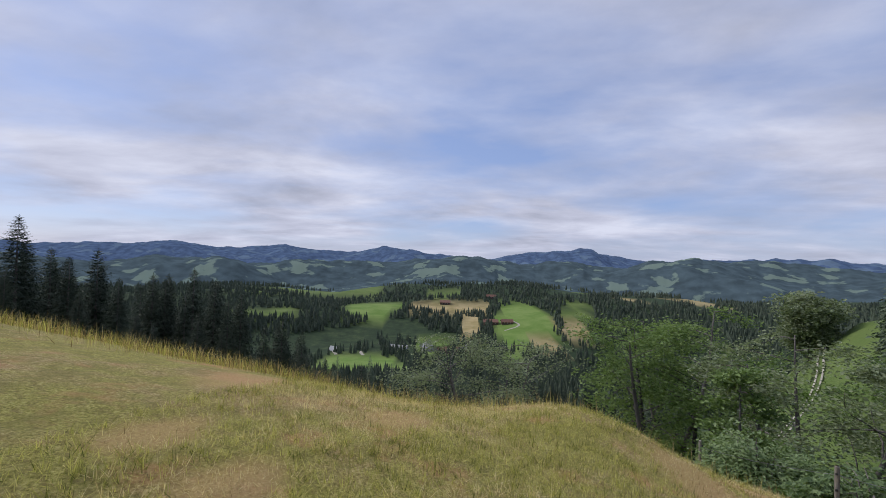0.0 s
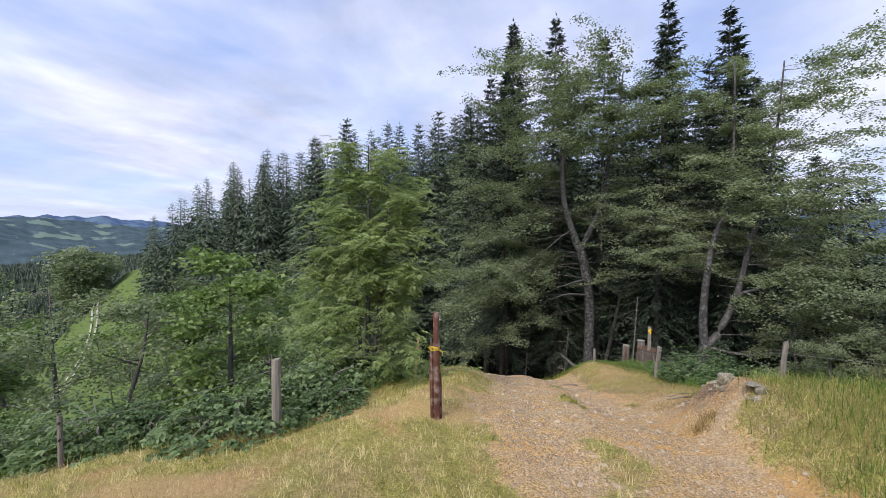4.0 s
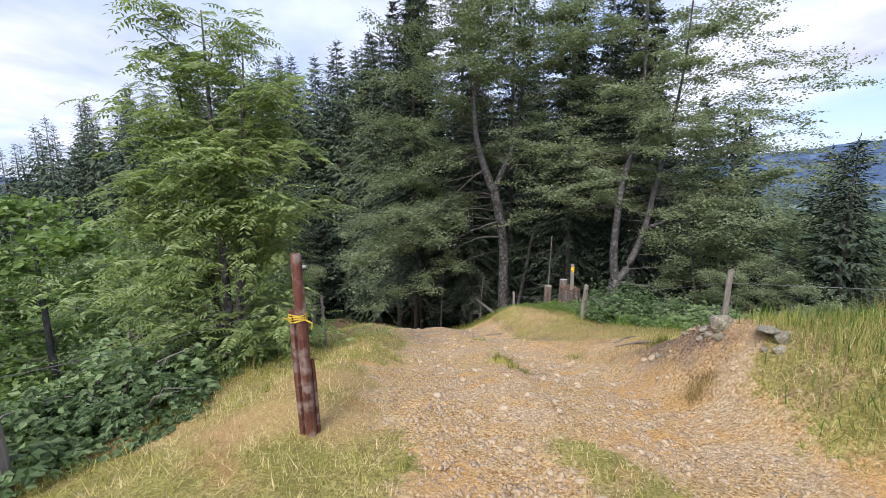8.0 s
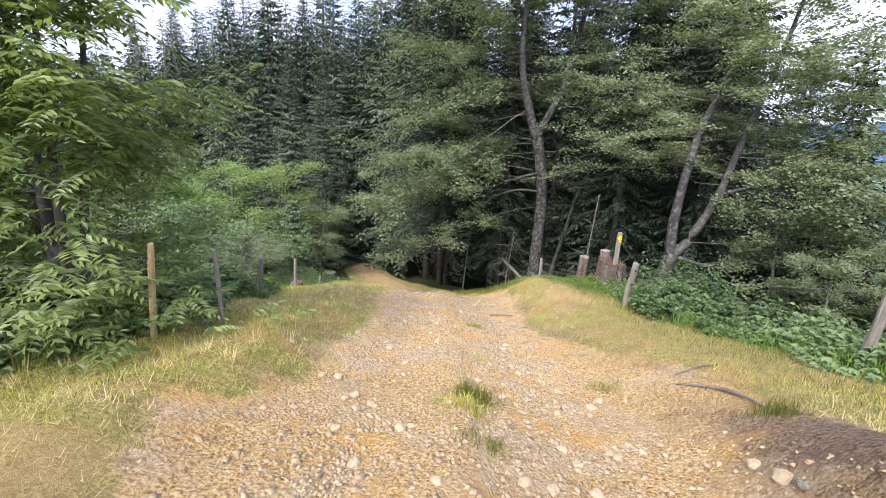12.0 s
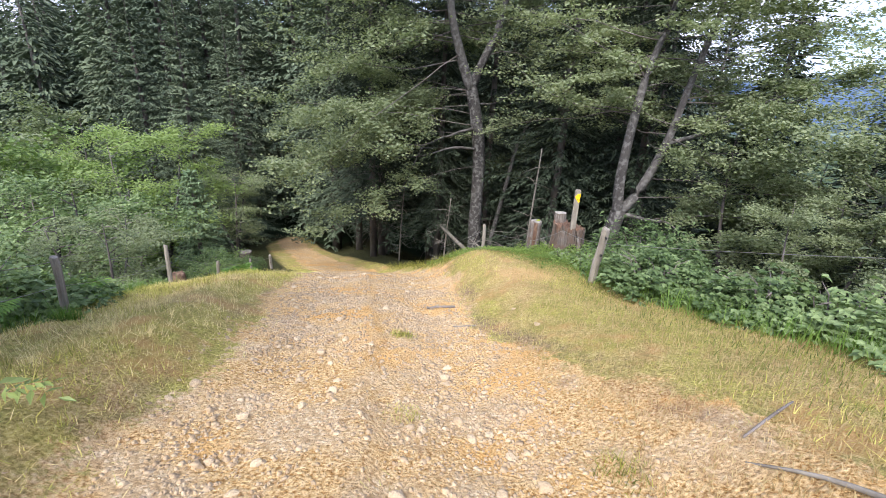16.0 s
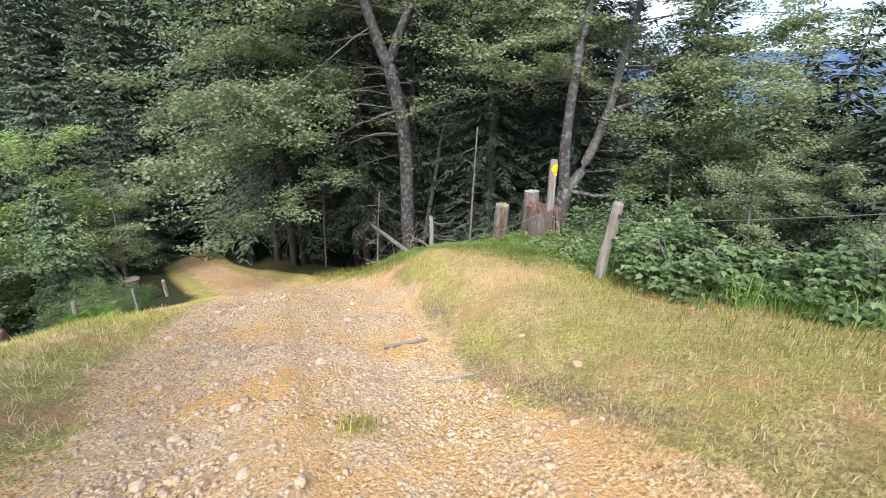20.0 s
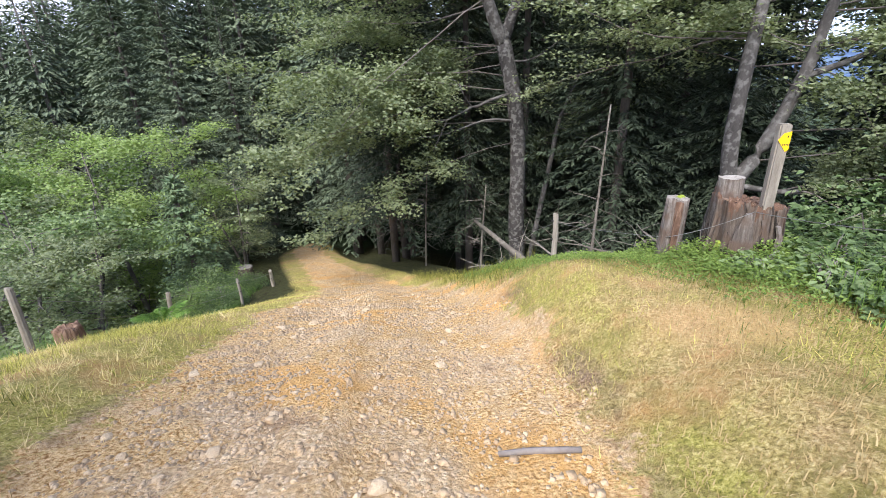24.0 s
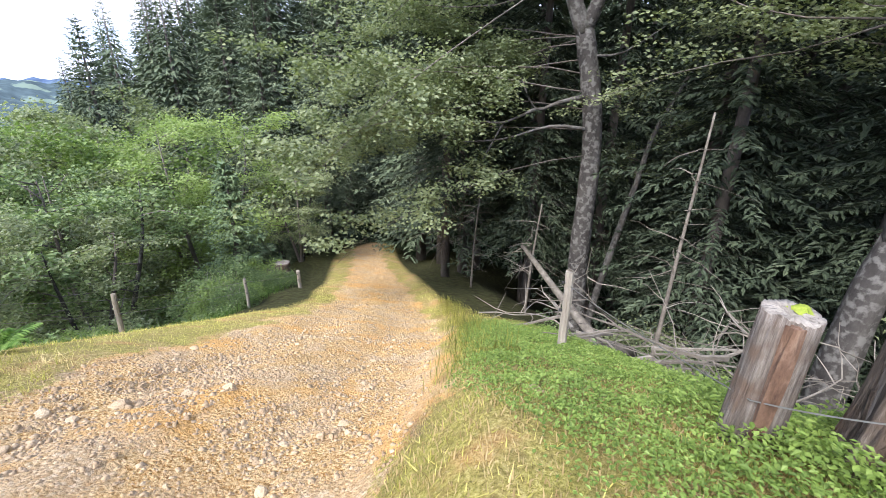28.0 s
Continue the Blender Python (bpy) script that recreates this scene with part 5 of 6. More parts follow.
M_CUT = material("cut_wood", [(0.110, 0.095, 0.085), (0.215, 0.195, 0.178), (0.310, 0.288, 0.262)], scale=14, fine=80, rough=.9, bump=.6)
M_MOSS = material("moss", [(0.090, 0.130, 0.016), (0.180, 0.230, 0.030), (0.280, 0.320, 0.060)], scale=14, fine=90, rough=.95, bump=.8)
small = stump("tree_stump", "narrow grey split stump with a rotten cleft", 3.36, 13.2, -2.52, .135, .112, .72, 5, .05, .012, [M_STUMP, M_CUT], lean=(2, 1), turn=0, notch=(4.45, .17))
part("rotten_core", solid("core", *tube([(-.03, -.10, .1), (-.03, -.105, .45), (-.02, -.10, .70)], [.03, .04, .035], 7, True, .3, random.Random(8)), M_ROT), small, "crumbling rust-brown rot in the cleft")
part("moss", solid("moss", *tube([(.05, .03, .715), (.05, .03, .74)], [.05, .02], 9, True, .3, random.Random(9)), M_MOSS), small, "tuft of yellow-green moss")


def rotten_stump(x, y, z, tall):
    """A broad old stump: fibrous flanks with a root flare, a crumbling top that falls to one side, splinters standing off it."""
    ob = empty("big_tree_stump", pose(x, y, z, 0, -2, 0), "big rotten reddish-grey stump overgrown at its foot", "stump")
    segs, rings = 190, 26
    verts, faces, index = [], [], []

    def skin(a, u):
        c, q = math.cos(a), math.sin(a)
        r = .325 + .15 * max(0, 1 - u) ** 1.8 + .10 * max(0, math.cos(a - 3.6)) * max(0, 1 - u) ** 1.5
        coarse = noise.noise(Vector((c * 2.2, q * 2.2, u * .5 + 3)))
        fibre = noise.noise(Vector((c * 9, q * 9, u * .9 + 7)))
        hair = noise.noise(Vector((c * 34, q * 34, u * 1.6)))
        crack = max(0, noise.noise(Vector((c * 5 + 4, q * 5, u * .6))) - .22)
        return r * (1 + .10 * coarse + .06 * fibre + .05 * hair - .25 * crack)

    def brow(a):
        return tall - .05 - .07 * math.cos(a) + .06 * noise.noise(Vector((math.cos(a) * 3, math.sin(a) * 3, 9))) + .05 * noise.noise(Vector((math.cos(a) * 14, math.sin(a) * 14, 2)))

    for i in range(rings + 1):
        u = i / rings
        for k in range(segs):
            a = 6.2832 * k / segs
            r = skin(a, u)
            verts.append((r * math.cos(a), r * math.sin(a), -.3 + (brow(a) + .3) * u))
    for i in range(rings):
        for k in range(segs):
            k2 = (k + 1) % segs
            faces.append((i * segs + k, i * segs + k2, (i + 1) * segs + k2, (i + 1) * segs + k))
            a, u = 6.2832 * k / segs, i / rings
            rot = noise.noise(Vector((math.cos(a) * 3.2, math.sin(a) * 3.2, u * 2.4 + 5))) + .55 * noise.noise(Vector((math.cos(a) * 12, math.sin(a) * 12, u * 3))) + .9 * (u - .72)
            index.append(1 if rot > .42 else 0)
    prev = rings * segs
    for j in range(1, 9):
        o, q = len(verts), 1 - j / 9
        for k in range(segs):
            v, a = verts[rings * segs + k], 6.2832 * k / segs
            p = Vector((v[0] * q, v[1] * q, 0))
            lump = .055 * noise.noise(Vector((p.x * 9, p.y * 9, 1))) + .03 * noise.noise(Vector((p.x * 34, p.y * 34, 4)))
            verts.append((p.x, p.y, v[2] * (.3 + .7 * q) + (tall - .03) * (.7 - .7 * q) + lump))
        for k in range(segs):
            k2 = (k + 1) % segs
            faces.append((prev + k, prev + k2, o + k2, o + k))
            index.append(1)
        prev = o
    verts.append((0, 0, tall - .03))
    for k in range(segs):
        faces.append((prev + k, prev + (k + 1) % segs, len(verts) - 1))
        index.append(1)
    part("body", solid("stump_body", verts, faces, [M_OLDSTUMP, M_ROT], True, index), ob)
    g = random.Random(44)

    def slab(a, u0, u1, wide, thick, lift):
        """A tapering splinter that lies along the flank."""
        v = []
        for n in range(5):
            w = n / 4
            u = u0 + (u1 - u0) * w
            aa = a + .10 * (w - .5) * g.choice((-1, 1))
            half = wide * (1 - .75 * w ** 2) / 2 * (1 + .25 * g.uniform(-1, 1))
            r = skin(aa, u) + lift * (.3 + .7 * w)
            zz = -.3 + (brow(aa) + .3) * u
            for s, d in ((-1, 0), (1, 0), (1, thick), (-1, thick)):
                b = aa + s * half / r
                v.append(((r + d - .012) * math.cos(b), (r + d - .012) * math.sin(b), zz + .01 * s * g.uniform(-1, 1)))
        f = [(3, 2, 1, 0), (16, 17, 18, 19)]
        for n in range(4):
            for k in range(4):
                f.append((4 * n + k, 4 * n + (k + 1) % 4, 4 * n + 4 + (k + 1) % 4, 4 * n + 4 + k))
        return v, f

    bits = [slab(g.uniform(0, 6.283), u, min(1.02, u + g.uniform(.15, .5)), g.uniform(.012, .05), g.uniform(.006, .018), g.uniform(0, .012)) for u in [g.uniform(.2, .75) for _ in range(90)]]
    tagged(part("splinters", solid("splinters", *joined(bits), M_STUMP), ob, "grey weathered splinters on the flanks"), kind="stuff")
    part("grey_slab", solid("grey_slab", *joined([slab(4.12, .30, .93, .20, .03, .05), slab(4.30, .34, .84, .10, .03, .06), slab(3.96, .28, .72, .10, .03, .05), slab(5.0, .45, .9, .10, .03, .04)]), M_STUMP), ob, "broad pale grey slab of bare wood")
    crumbs = []
    for _ in range(150):
        a, q = g.uniform(0, 6.283), math.sqrt(g.random()) * .31
        p = Vector((q * math.cos(a), q * math.sin(a), tall - .05 - .07 * math.cos(a) * q / .36 + g.uniform(-.02, .02)))
        b, n = g.uniform(0, 6.283), g.uniform(.02, .07)
        crumbs.append(tube([p, p + Vector((math.cos(b) * n, math.sin(b) * n, g.uniform(-.005, .03)))], [g.uniform(.006, .014), .003], 4, True))
    tagged(part("crumbs", solid("crumbs", *joined(crumbs), M_ROT), ob, "crumbling red-brown rot on the top"), kind="stuff")
    return ob


big = rotten_stump(4.02, 12.98, -2.78, 1.02)
kv, kf, ki = stump_mesh(.15, .115, .40, 7, .05, 0, .010, 24, 6)
part("raised_stub", solid("stub", [(a - .17, b + .05, c + .82) for a, b, c in kv], kf, [M_STUMP, M_CUT], False, ki), big, "sawn pale grey stub on top of the stump")
rf = random.Random(12)
part("moss", solid("moss", *joined([tube([(-.30, -.12, .52 + .02 * k), (-.32 + .02 * k, -.15, .60)], [.05, .02], 8, True, .3, rf) for k in range(3)]), M_MOSS), big, "patches of yellow-green moss")
stump("tree_stump", "short round brown stump at the edge of the track", -8.2, 26.0, at_ground(-8.2, 26.0), .36, .31, .95, 9, .04, .01, [M_STUMP, M_CUT])
stump("tree_stump", "low rotten orange-brown stump among the fence posts", -4.55, 13.9, at_ground(-4.55, 13.9), .20, .15, .35, 10, .12, .05, [M_ROT, M_ROT])


# ---- the waymark post ----
def waymark():
    zb, top = -2.45, -1.02
    ob = empty("waymark_post", pose(3.99, 12.72, zb - .05, 0, -.5, -8), "grey wooden waymark post with a yellow arrow plate", "sign post")
    h, w = top - zb + .05, .051
    bm = bmesh.new()
    bmesh.ops.create_cube(bm, size=1)
    for v in bm.verts:
        v.co = Vector((v.co.x * 2 * w, v.co.y * 2 * w * .8, (v.co.z + .5) * (h + .3) - .3))
    bmesh.ops.bevel(bm, geom=bm.edges[:], offset=.012, segments=2, affect="EDGES")
    me = bpy.data.meshes.new("waymark_shaft")
    bm.to_mesh(me)
    me.materials.append(M_POST)
    part("shaft", me, ob)
    # a yellow plate in the form of an arrow pointing to the left
    yb, z0, z1 = -w * .8 - .004, h - .235, h - .065
    outline = [(-w, (z0 + z1) / 2 + .01), (-w * .2, z1 - .015), (w * .97, z1), (w * .97, z0 + .005), (w * .5, z0 - .012)]
    front = [(x, yb, z) for x, z in outline]
    rear = [(x, yb + .0035, z) for x, z in outline]
    n = len(outline)
    faces = [tuple(range(n)), tuple(reversed(range(n, 2 * n)))] + [(i, n + i, n + (i + 1) % n, (i + 1) % n) for i in range(n)]
    plate = part("arrow_plate", solid("arrow_plate", front + rear, faces, M_YELLOW), ob, "yellow arrow plate")
    marks = []
    for i, (x, z, bw, bh) in enumerate([(.026, z1 - .045, .012, .018), (.008, z0 + .052, .010, .014), (.022, z0 + .052, .008, .014), (.034, z0 + .050, .008, .016), (.046, z0 + .052, .006, .014), (-.006, z0 + .054, .008, .018)]):
        q = yb - .0015
        marks.append(([(x - bw / 2, q, z - bh / 2), (x + bw / 2, q, z - bh / 2), (x + bw / 2, q, z + bh / 2), (x - bw / 2, q, z + bh / 2)], [(0, 1, 2, 3)]))
    part("lettering", solid("lettering", *joined(marks), M_BLACK), plate, "small black lettering bars")


waymark()


# ---- logs, brushwood, rocks ----
def log(name, label, pts, radii, mat, group="", seed=1):
    q = smooth_line([Vector(p) for p in pts], 3)
    rr = [float(np.interp(i / (len(q) - 1), np.linspace(0, 1, len(radii)), radii)) for i in range(len(q))]
    return tagged(new(name, solid(name, *tube(q, rr, 8, True, .12, random.Random(seed)), mat, True)), label, "log", group)


def on(x, y, up=0.0):
    return (x, y, at_ground(x, y) + up)


log("root_log", "bleached grey root lying on the bank", [on(2.70, 6.44, .012), on(2.86, 6.22, .026), on(2.95, 5.92, .03), on(2.93, 5.56, .02)], [.006, .012, .016, .010], M_TWIG)
log("root_log", "thin bleached grey root lying on the bank", [on(2.8, 6.6, .02), on(3.1, 6.75, .03), on(3.35, 6.9, .02)], [.007, .010, .006], M_DARKBARK)
log("stick", "short brown stick on the gravel", [on(1.1, 10.42, .02), on(1.3, 10.4, .025), on(1.52, 10.38, .02)], [.016, .02, .014], M_DARKBARK)
log("stick", "thin grey stick on the gravel", [on(1.42, 9.5, .012), on(1.7, 9.45, .014)], [.010, .008], M_TWIG)
log("fallen_log", "broken grey trunk lying in the brushwood", [(1.9, 23.5, -5.2), (3.2, 20.5, -5.6), (4.3, 18.2, -5.9)], [.06, .11, .13], M_TWIG)
log("fallen_log", "sawn pale log end in the brushwood", [(3.2, 17.8, at_ground(3.2, 17.8) + .2), (4.2, 18.6, at_ground(4.2, 18.6) + .35)], [.10, .11], M_TWIG)


def brush_pile():
    r = random.Random(81)
    bits = []
    for k in range(80):
        x, y = 3.9 + r.gauss(1.2, 1.0), 17.6 + r.gauss(0, 1.3)
        z = at_ground(x, y) + abs(r.gauss(.15, .25))
        a, n = r.random() * 6.28, r.uniform(.9, 2.8)
        line = limb((x, y, z), (math.cos(a), math.sin(a), r.gauss(.25, .4)), n, r, 6, .0, .22)
        bits.append(tube(line, taper(r.uniform(.012, .035), .004, 7), 4, False))
        for _ in range(3):
            p = along_line(line, r.uniform(.3, .9))
            b = r.random() * 6.28
            bits.append(tube(limb(p, (math.cos(b), math.sin(b), r.gauss(.2, .4)), n * .35, r, 3, 0, .25), taper(.010, .003, 4), 3, False))
    return tagged(new("brushwood_pile", solid("brushwood", *joined(bits), M_TWIG)), "tangled pile of dead grey branches under the beech", "brushwood", kind="stuff")


brush_pile()


def dead_pole(x, y, top, r, label):
    z = at_ground(x, y)
    ob = empty("dead_tree", pose(x, y, z), label, "tree", "dead thin trees")
    g = random.Random(int(x * 10))
    line = smooth_line(lines((0, 0, -.3), (.1, 0, (top - z) * .5), (.25, .1, top - z)), 4)
    part("trunk", solid("dead_trunk", *tube(line, taper(r, .02, len(line)), 7), M_TWIG, True), ob)
    bits = [tube(limb((0.05, 0, g.uniform(.1, .95) * (top - z)), (math.cos(b), math.sin(b), g.gauss(-.1, .2)), g.uniform(.5, 1.3), g, 4, -.04), taper(.014, .003, 5), 3, False) for b in [g.random() * 6.28 for _ in range(30)]]
    part("deadwood", solid("dead_twigs", *joined(bits), M_TWIG), ob)


dead_pole(5.2, 20.8, -1.2, .06, "thin bare dead spruce pole in the wood")
dead_pole(2.1, 24.0, -4.0, .05, "thin bare dead pole beside the beech")
dead_pole(-.2, 27.0, -4.2, .05, "thin bare dead pole in the wood")


def rock_mesh(seed, detail=2, sharp=.25):
    bm = bmesh.new()
    bmesh.ops.create_icosphere(bm, subdivisions=detail, radius=1)
    g = random.Random(seed)
    o = Vector((g.uniform(0, 50), g.uniform(0, 50), g.uniform(0, 50)))
    cuts = [(Vector((g.gauss(0, 1), g.gauss(0, 1), g.gauss(0, 1))).normalized(), g.uniform(.55, .85)) for _ in range(5)]
    for v in bm.verts:
        p = v.co.copy()
        for n, d in cuts:
            over = p.dot(n) - d
            if over > 0:
                p -= n * over * .9
        v.co = p * (1 + sharp * noise.noise(p * 1.3 + o))
    me = bpy.data.meshes.new("stone")
    bm.to_mesh(me)
    bm.free()
    me.materials.append(M_STONE)
    return me


STONES = [rock_mesh(i) for i in range(6)]
ROCKS = []
for i in range(4):
    me = rock_mesh(20 + i, 3, .35)
    me.materials.clear()
    me.materials.append(M_ROCK)
    ROCKS.append(me)


def stone(x, y, size, flat, me, label, name="stone", sink=.35, group="stones on the track", z=None, turn=None):
    ob = new(name, me)
    z = at_ground(x, y) if z is None else z
    ob.matrix_world = pose(x, y, z + size * flat * (1 - 2 * sink), 8 * math.sin(x * 9), 8 * math.cos(y * 7), (x * 191 + y * 83) % 360 if turn is None else turn) @ Matrix.Diagonal((size, size * .8, size * flat, 1))
    return tagged(ob, label, "stone", group)


for x, y, size, flat, up, turn in [(2.67, 3.88, .105, .95, .02, 10), (2.60, 4.02, .055, .6, .0, 40), (2.58, 3.91, .05, .6, .0, 70), (2.60, 3.80, .055, .7, 0, 20), (2.53, 3.97, .04, .6, 0, 50), (2.80, 3.47, .12, .22, .05, 75),
                                   (2.84, 3.36, .07, .9, .0, 30), (2.71, 3.38, .035, .7, .0, 60), (2.76, 3.28, .05, .8, .0, 15), (2.55, 4.25, .045, .6, .0, 50), (2.42, 4.5, .04, .6, .0, 80)]:
    stone(x, y, size, flat, ROCKS[int(x * 100) % 4], "rough grey limestone block in the bank", "rock", .45, "rocks of the bank", at_ground(x, y) + up, turn)
rs = random.Random(91)
for x, y, size in [(.59, 3.93, .07), (.23, 4.58, .075), (-.03, 3.88, .06), (-.74, 7.29, .07), (.35, 7.63, .06), (.52, 3.42, .085), (.25, 3.55, .06), (2.43, 4.62, .09), (2.45, 4.85, .07), (-.35, 5.88, .07), (-.95, 6.24, .055), (.08, 6.39, .07),
                   (1.26, 5.75, .08), (2.05, 5.28, .06), (1.82, 5.25, .06), (-.12, 10.14, .06), (.51, 10.11, .085), (-1.0, 10.85, .075), (2.25, 9.79, .05), (-.42, 9.91, .06), (.77, 11.7, .10), (-.84, 13.35, .14), (-.55, 13.7, .10), (-.3, 13.9, .09), (2.36, 13.5, .09),
                   (.62, 13.34, .06), (1.17, 12.11, .07), (-1.1, 13.0, .10), (2.37, 9.11, .07)]:
    stone(x, y, size * .72, rs.uniform(.5, .75), rs.choice(STONES), "pale beige cobble lying on the gravel track", sink=.6)
for _ in range(170):
    y = rs.uniform(1.0, 17.5)
    x = float(np.interp(y, MID_Y, MID_X)) + rs.choice((rs.gauss(-.75, .32), rs.gauss(.7, .35), rs.uniform(-1.4, 1.4)))
    if gravel(np.array(x), np.array(y)) > .4:
        stone(x, y, rs.uniform(.022, .05), rs.uniform(.4, .7), rs.choice(STONES), "small pale stone on the gravel track")


# ---- gravel and grass ----
def gravel_stuff(n, seed, ylo, yhi, small, large):
    """Countless small stones of the track, denser along the ruts."""
    g = np.random.default_rng(seed)
    n0, n = n, n * 2
    y = g.uniform(ylo, yhi, n * 3)
    s = np.where(g.random(n * 3) < .6, np.where(g.random(n * 3) < .5, g.normal(-.75, .35, n * 3), g.normal(.72, .35, n * 3)), g.uniform(-1.7, 1.7, n * 3))
    x = np.interp(y, MID_Y, MID_X) + s
    ok = (gravel(x, y) > g.uniform(.2, .9, n * 3)) & (.5 + .45 * wave(x, y, .37, 21) + .35 * wave(x, y, 1.3, 23) > g.uniform(0, .8, n * 3))
    x, y = x[ok][:n0], y[ok][:n0]
    n = len(x)
    base = np.array([(1, .1, 0), (.1, 1, 0), (-1, -.1, 0), (-.1, -1, 0), (.55, .35, .75), (-.35, .6, .8), (-.6, -.3, .7), (.3, -.6, .82)])
    tri = np.array([(0, 1, 5), (0, 5, 4), (1, 2, 6), (1, 6, 5), (2, 3, 7), (2, 7, 6), (3, 0, 4), (3, 4, 7), (4, 5, 6), (4, 6, 7)])
    size = small + (large - small) * g.random(n) ** 3
    a = g.uniform(0, 6.283, n)
    v = base[None] * (1 + g.normal(0, .17, (n, 8, 3))) * size[:, None, None] * np.stack([np.ones(n), g.uniform(.6, 1, n), g.uniform(.5, .9, n)], 1)[:, None]
    c, s2 = np.cos(a)[:, None], np.sin(a)[:, None]
    w = np.stack([v[:, :, 0] * c - v[:, :, 1] * s2 + x[:, None], v[:, :, 0] * s2 + v[:, :, 1] * c + y[:, None], v[:, :, 2] + (height(x, y) - size * .22)[:, None]], -1)
    f = (np.arange(n)[:, None, None] * 8 + tri[None]).reshape(-1, 3)
    return w.reshape(-1, 3), f


tagged(new("gravel", solid("gravel", *stack(gravel_stuff(24000, 1, .5, 14.5, .008, .028), gravel_stuff(4200, 4, .5, 15, .018, .044), gravel_stuff(5000, 2, 13, 22, .010, .04), gravel_stuff(2500, 3, 20, 46, .015, .05)), M_STONE, True)), "pale beige gravel and rubble of the rutted track", "gravel", kind="stuff")


def tufts(x, y, seed, lo, hi, width, lean, plain=False, z=None):
    """One narrow bent blade at each place."""
    g = np.random.default_rng(seed)
    n = len(x)
    hgt = g.uniform(lo, hi, n)
    a, k = g.uniform(0, 6.283, n), np.abs(g.normal(0, lean, n))
    zz = height(x, y) if z is None else z
    d = np.stack([np.cos(a) * k, np.sin(a) * k, np.ones(n)], 1)
    d /= np.linalg.norm(d, axis=1, keepdims=True)
    b = g.uniform(0, 6.283, n)
    w = np.stack([np.cos(b), np.sin(b), np.zeros(n)], 1) * (width * g.uniform(.6, 1.3, n))[:, None] / 2
    p = np.stack([x, y, zz - .01], 1)
    mid = p + d * (hgt * .55)[:, None]
    tip = mid + (d + np.stack([np.cos(a) * k, np.sin(a) * k, -.5 * k], 1)) * (hgt * .45)[:, None]
    if plain:
        return np.stack([p - w, p + w, tip], 1).reshape(-1, 3), np.arange(n * 3).reshape(-1, 3)
    v = np.stack([p - w, p + w, mid + w * .7, mid - w * .7, tip], 1).reshape(-1, 3)
    o = np.arange(n)[:, None] * 5
    return v, np.concatenate([o + [0, 1, 2], o + [0, 2, 3], o + [3, 2, 4]], 0)


def scatter(n, seed, box, keep):
    g = np.random.default_rng(seed)
    x, y = g.uniform(box[0], box[1], n), g.uniform(box[2], box[3], n)
    ok = keep(x, y, g.random(n))
    return x[ok], y[ok]


def inside(x, y):
    """On the meadow or the verges, not on the bare track nor beyond the fences."""
    return (beyond_fence(x, y) < .25) & (x < np.interp(y, EDGE_Y, EDGE_X) + .4)


def dryness(x, y):
    return .5 + .35 * wave(x, y, 1.1, 12) + .25 * wave(x, y, .37, 15) + np.interp(y, [-4, 3, 12], [-.05, .1, .05]) + .35 * steps(1.2, 1.8, side(x, y)) * steps(6, 8, y)


GRASSY = np.random.default_rng(77)


def turf(name, label, n, seed, box, lo, hi, width, lean, mat, want):
    x, y = scatter(n, seed, box, lambda x, y, u: inside(x, y) & (gravel(x, y) * 1.25 < GRASSY.random(len(x)) + .12) & want(x, y, u))
    return tagged(new(name, solid(name, *tufts(x, y, seed, lo, hi, width, lean, True), mat)), label, "grass", kind="stuff")


turf("dry_turf", "short dry straw-coloured mown grass", 420000, 1, (-9.5, 7, -6, 13.5), .03, .09, .0065, 1.4, M_DRY, lambda x, y, u: (dryness(x, y) + .6 * worn(x, y) > .15 + .5 * u) & ((side(x, y) < 1.0) | (y < 5.5)))
turf("green_turf", "short yellow-green mown grass", 330000, 2, (-9.5, 7, -6, 13.5), .035, .12, .0065, 1.0, M_GREEN, lambda x, y, u: (dryness(x, y) < .2 + .6 * u) & (worn(x, y) < .6 * u + .1))


def tussocks(name, label, n, per, seed, box, mat, want):
    """Turf that stands in small tussocks with gaps between them."""
    cx, cy = scatter(n, seed, box, lambda x, y, u: inside(x, y) & (gravel(x, y) + .6 * worn(x, y) < .45 * GRASSY.random(len(x)) + .15) & want(x, y, u))
    g = np.random.default_rng(seed)
    size = np.repeat(g.uniform(.4, 1.0, len(cx)), per)
    x, y = np.repeat(cx, per) + g.normal(0, .045, len(size)) * size, np.repeat(cy, per) + g.normal(0, .045, len(size)) * size
    tagged(new(name, solid(name, *tufts(x, y, seed, .05, .15, .0065, .8, True), mat)), label, "grass", kind="stuff")


tussocks("green_tussocks", "small green tussocks in the mown meadow", 13000, 16, 12, (-9.5, 7, -6, 14), M_GREEN, lambda x, y, u: (dryness(x, y) < .35 + .5 * u) & ((side(x, y) < 0) | (y < 5)))
tussocks("straw_tussocks", "small straw-coloured tussocks in the mown meadow", 7000, 16, 13, (-9.5, 7, -6, 14), M_DRY, lambda x, y, u: (dryness(x, y) > .3 + .4 * u) & ((side(x, y) < 1.0) | (y < 5.5)))
turf("verge_turf", "short grass of the lower verges", 60000, 3, (-7, 4.5, 12, 27), .03, .09, .008, .9, M_GREEN, lambda x, y, u: np.abs(side(x, y)) < np.interp(y, [17, 22], [4, 2.3]))
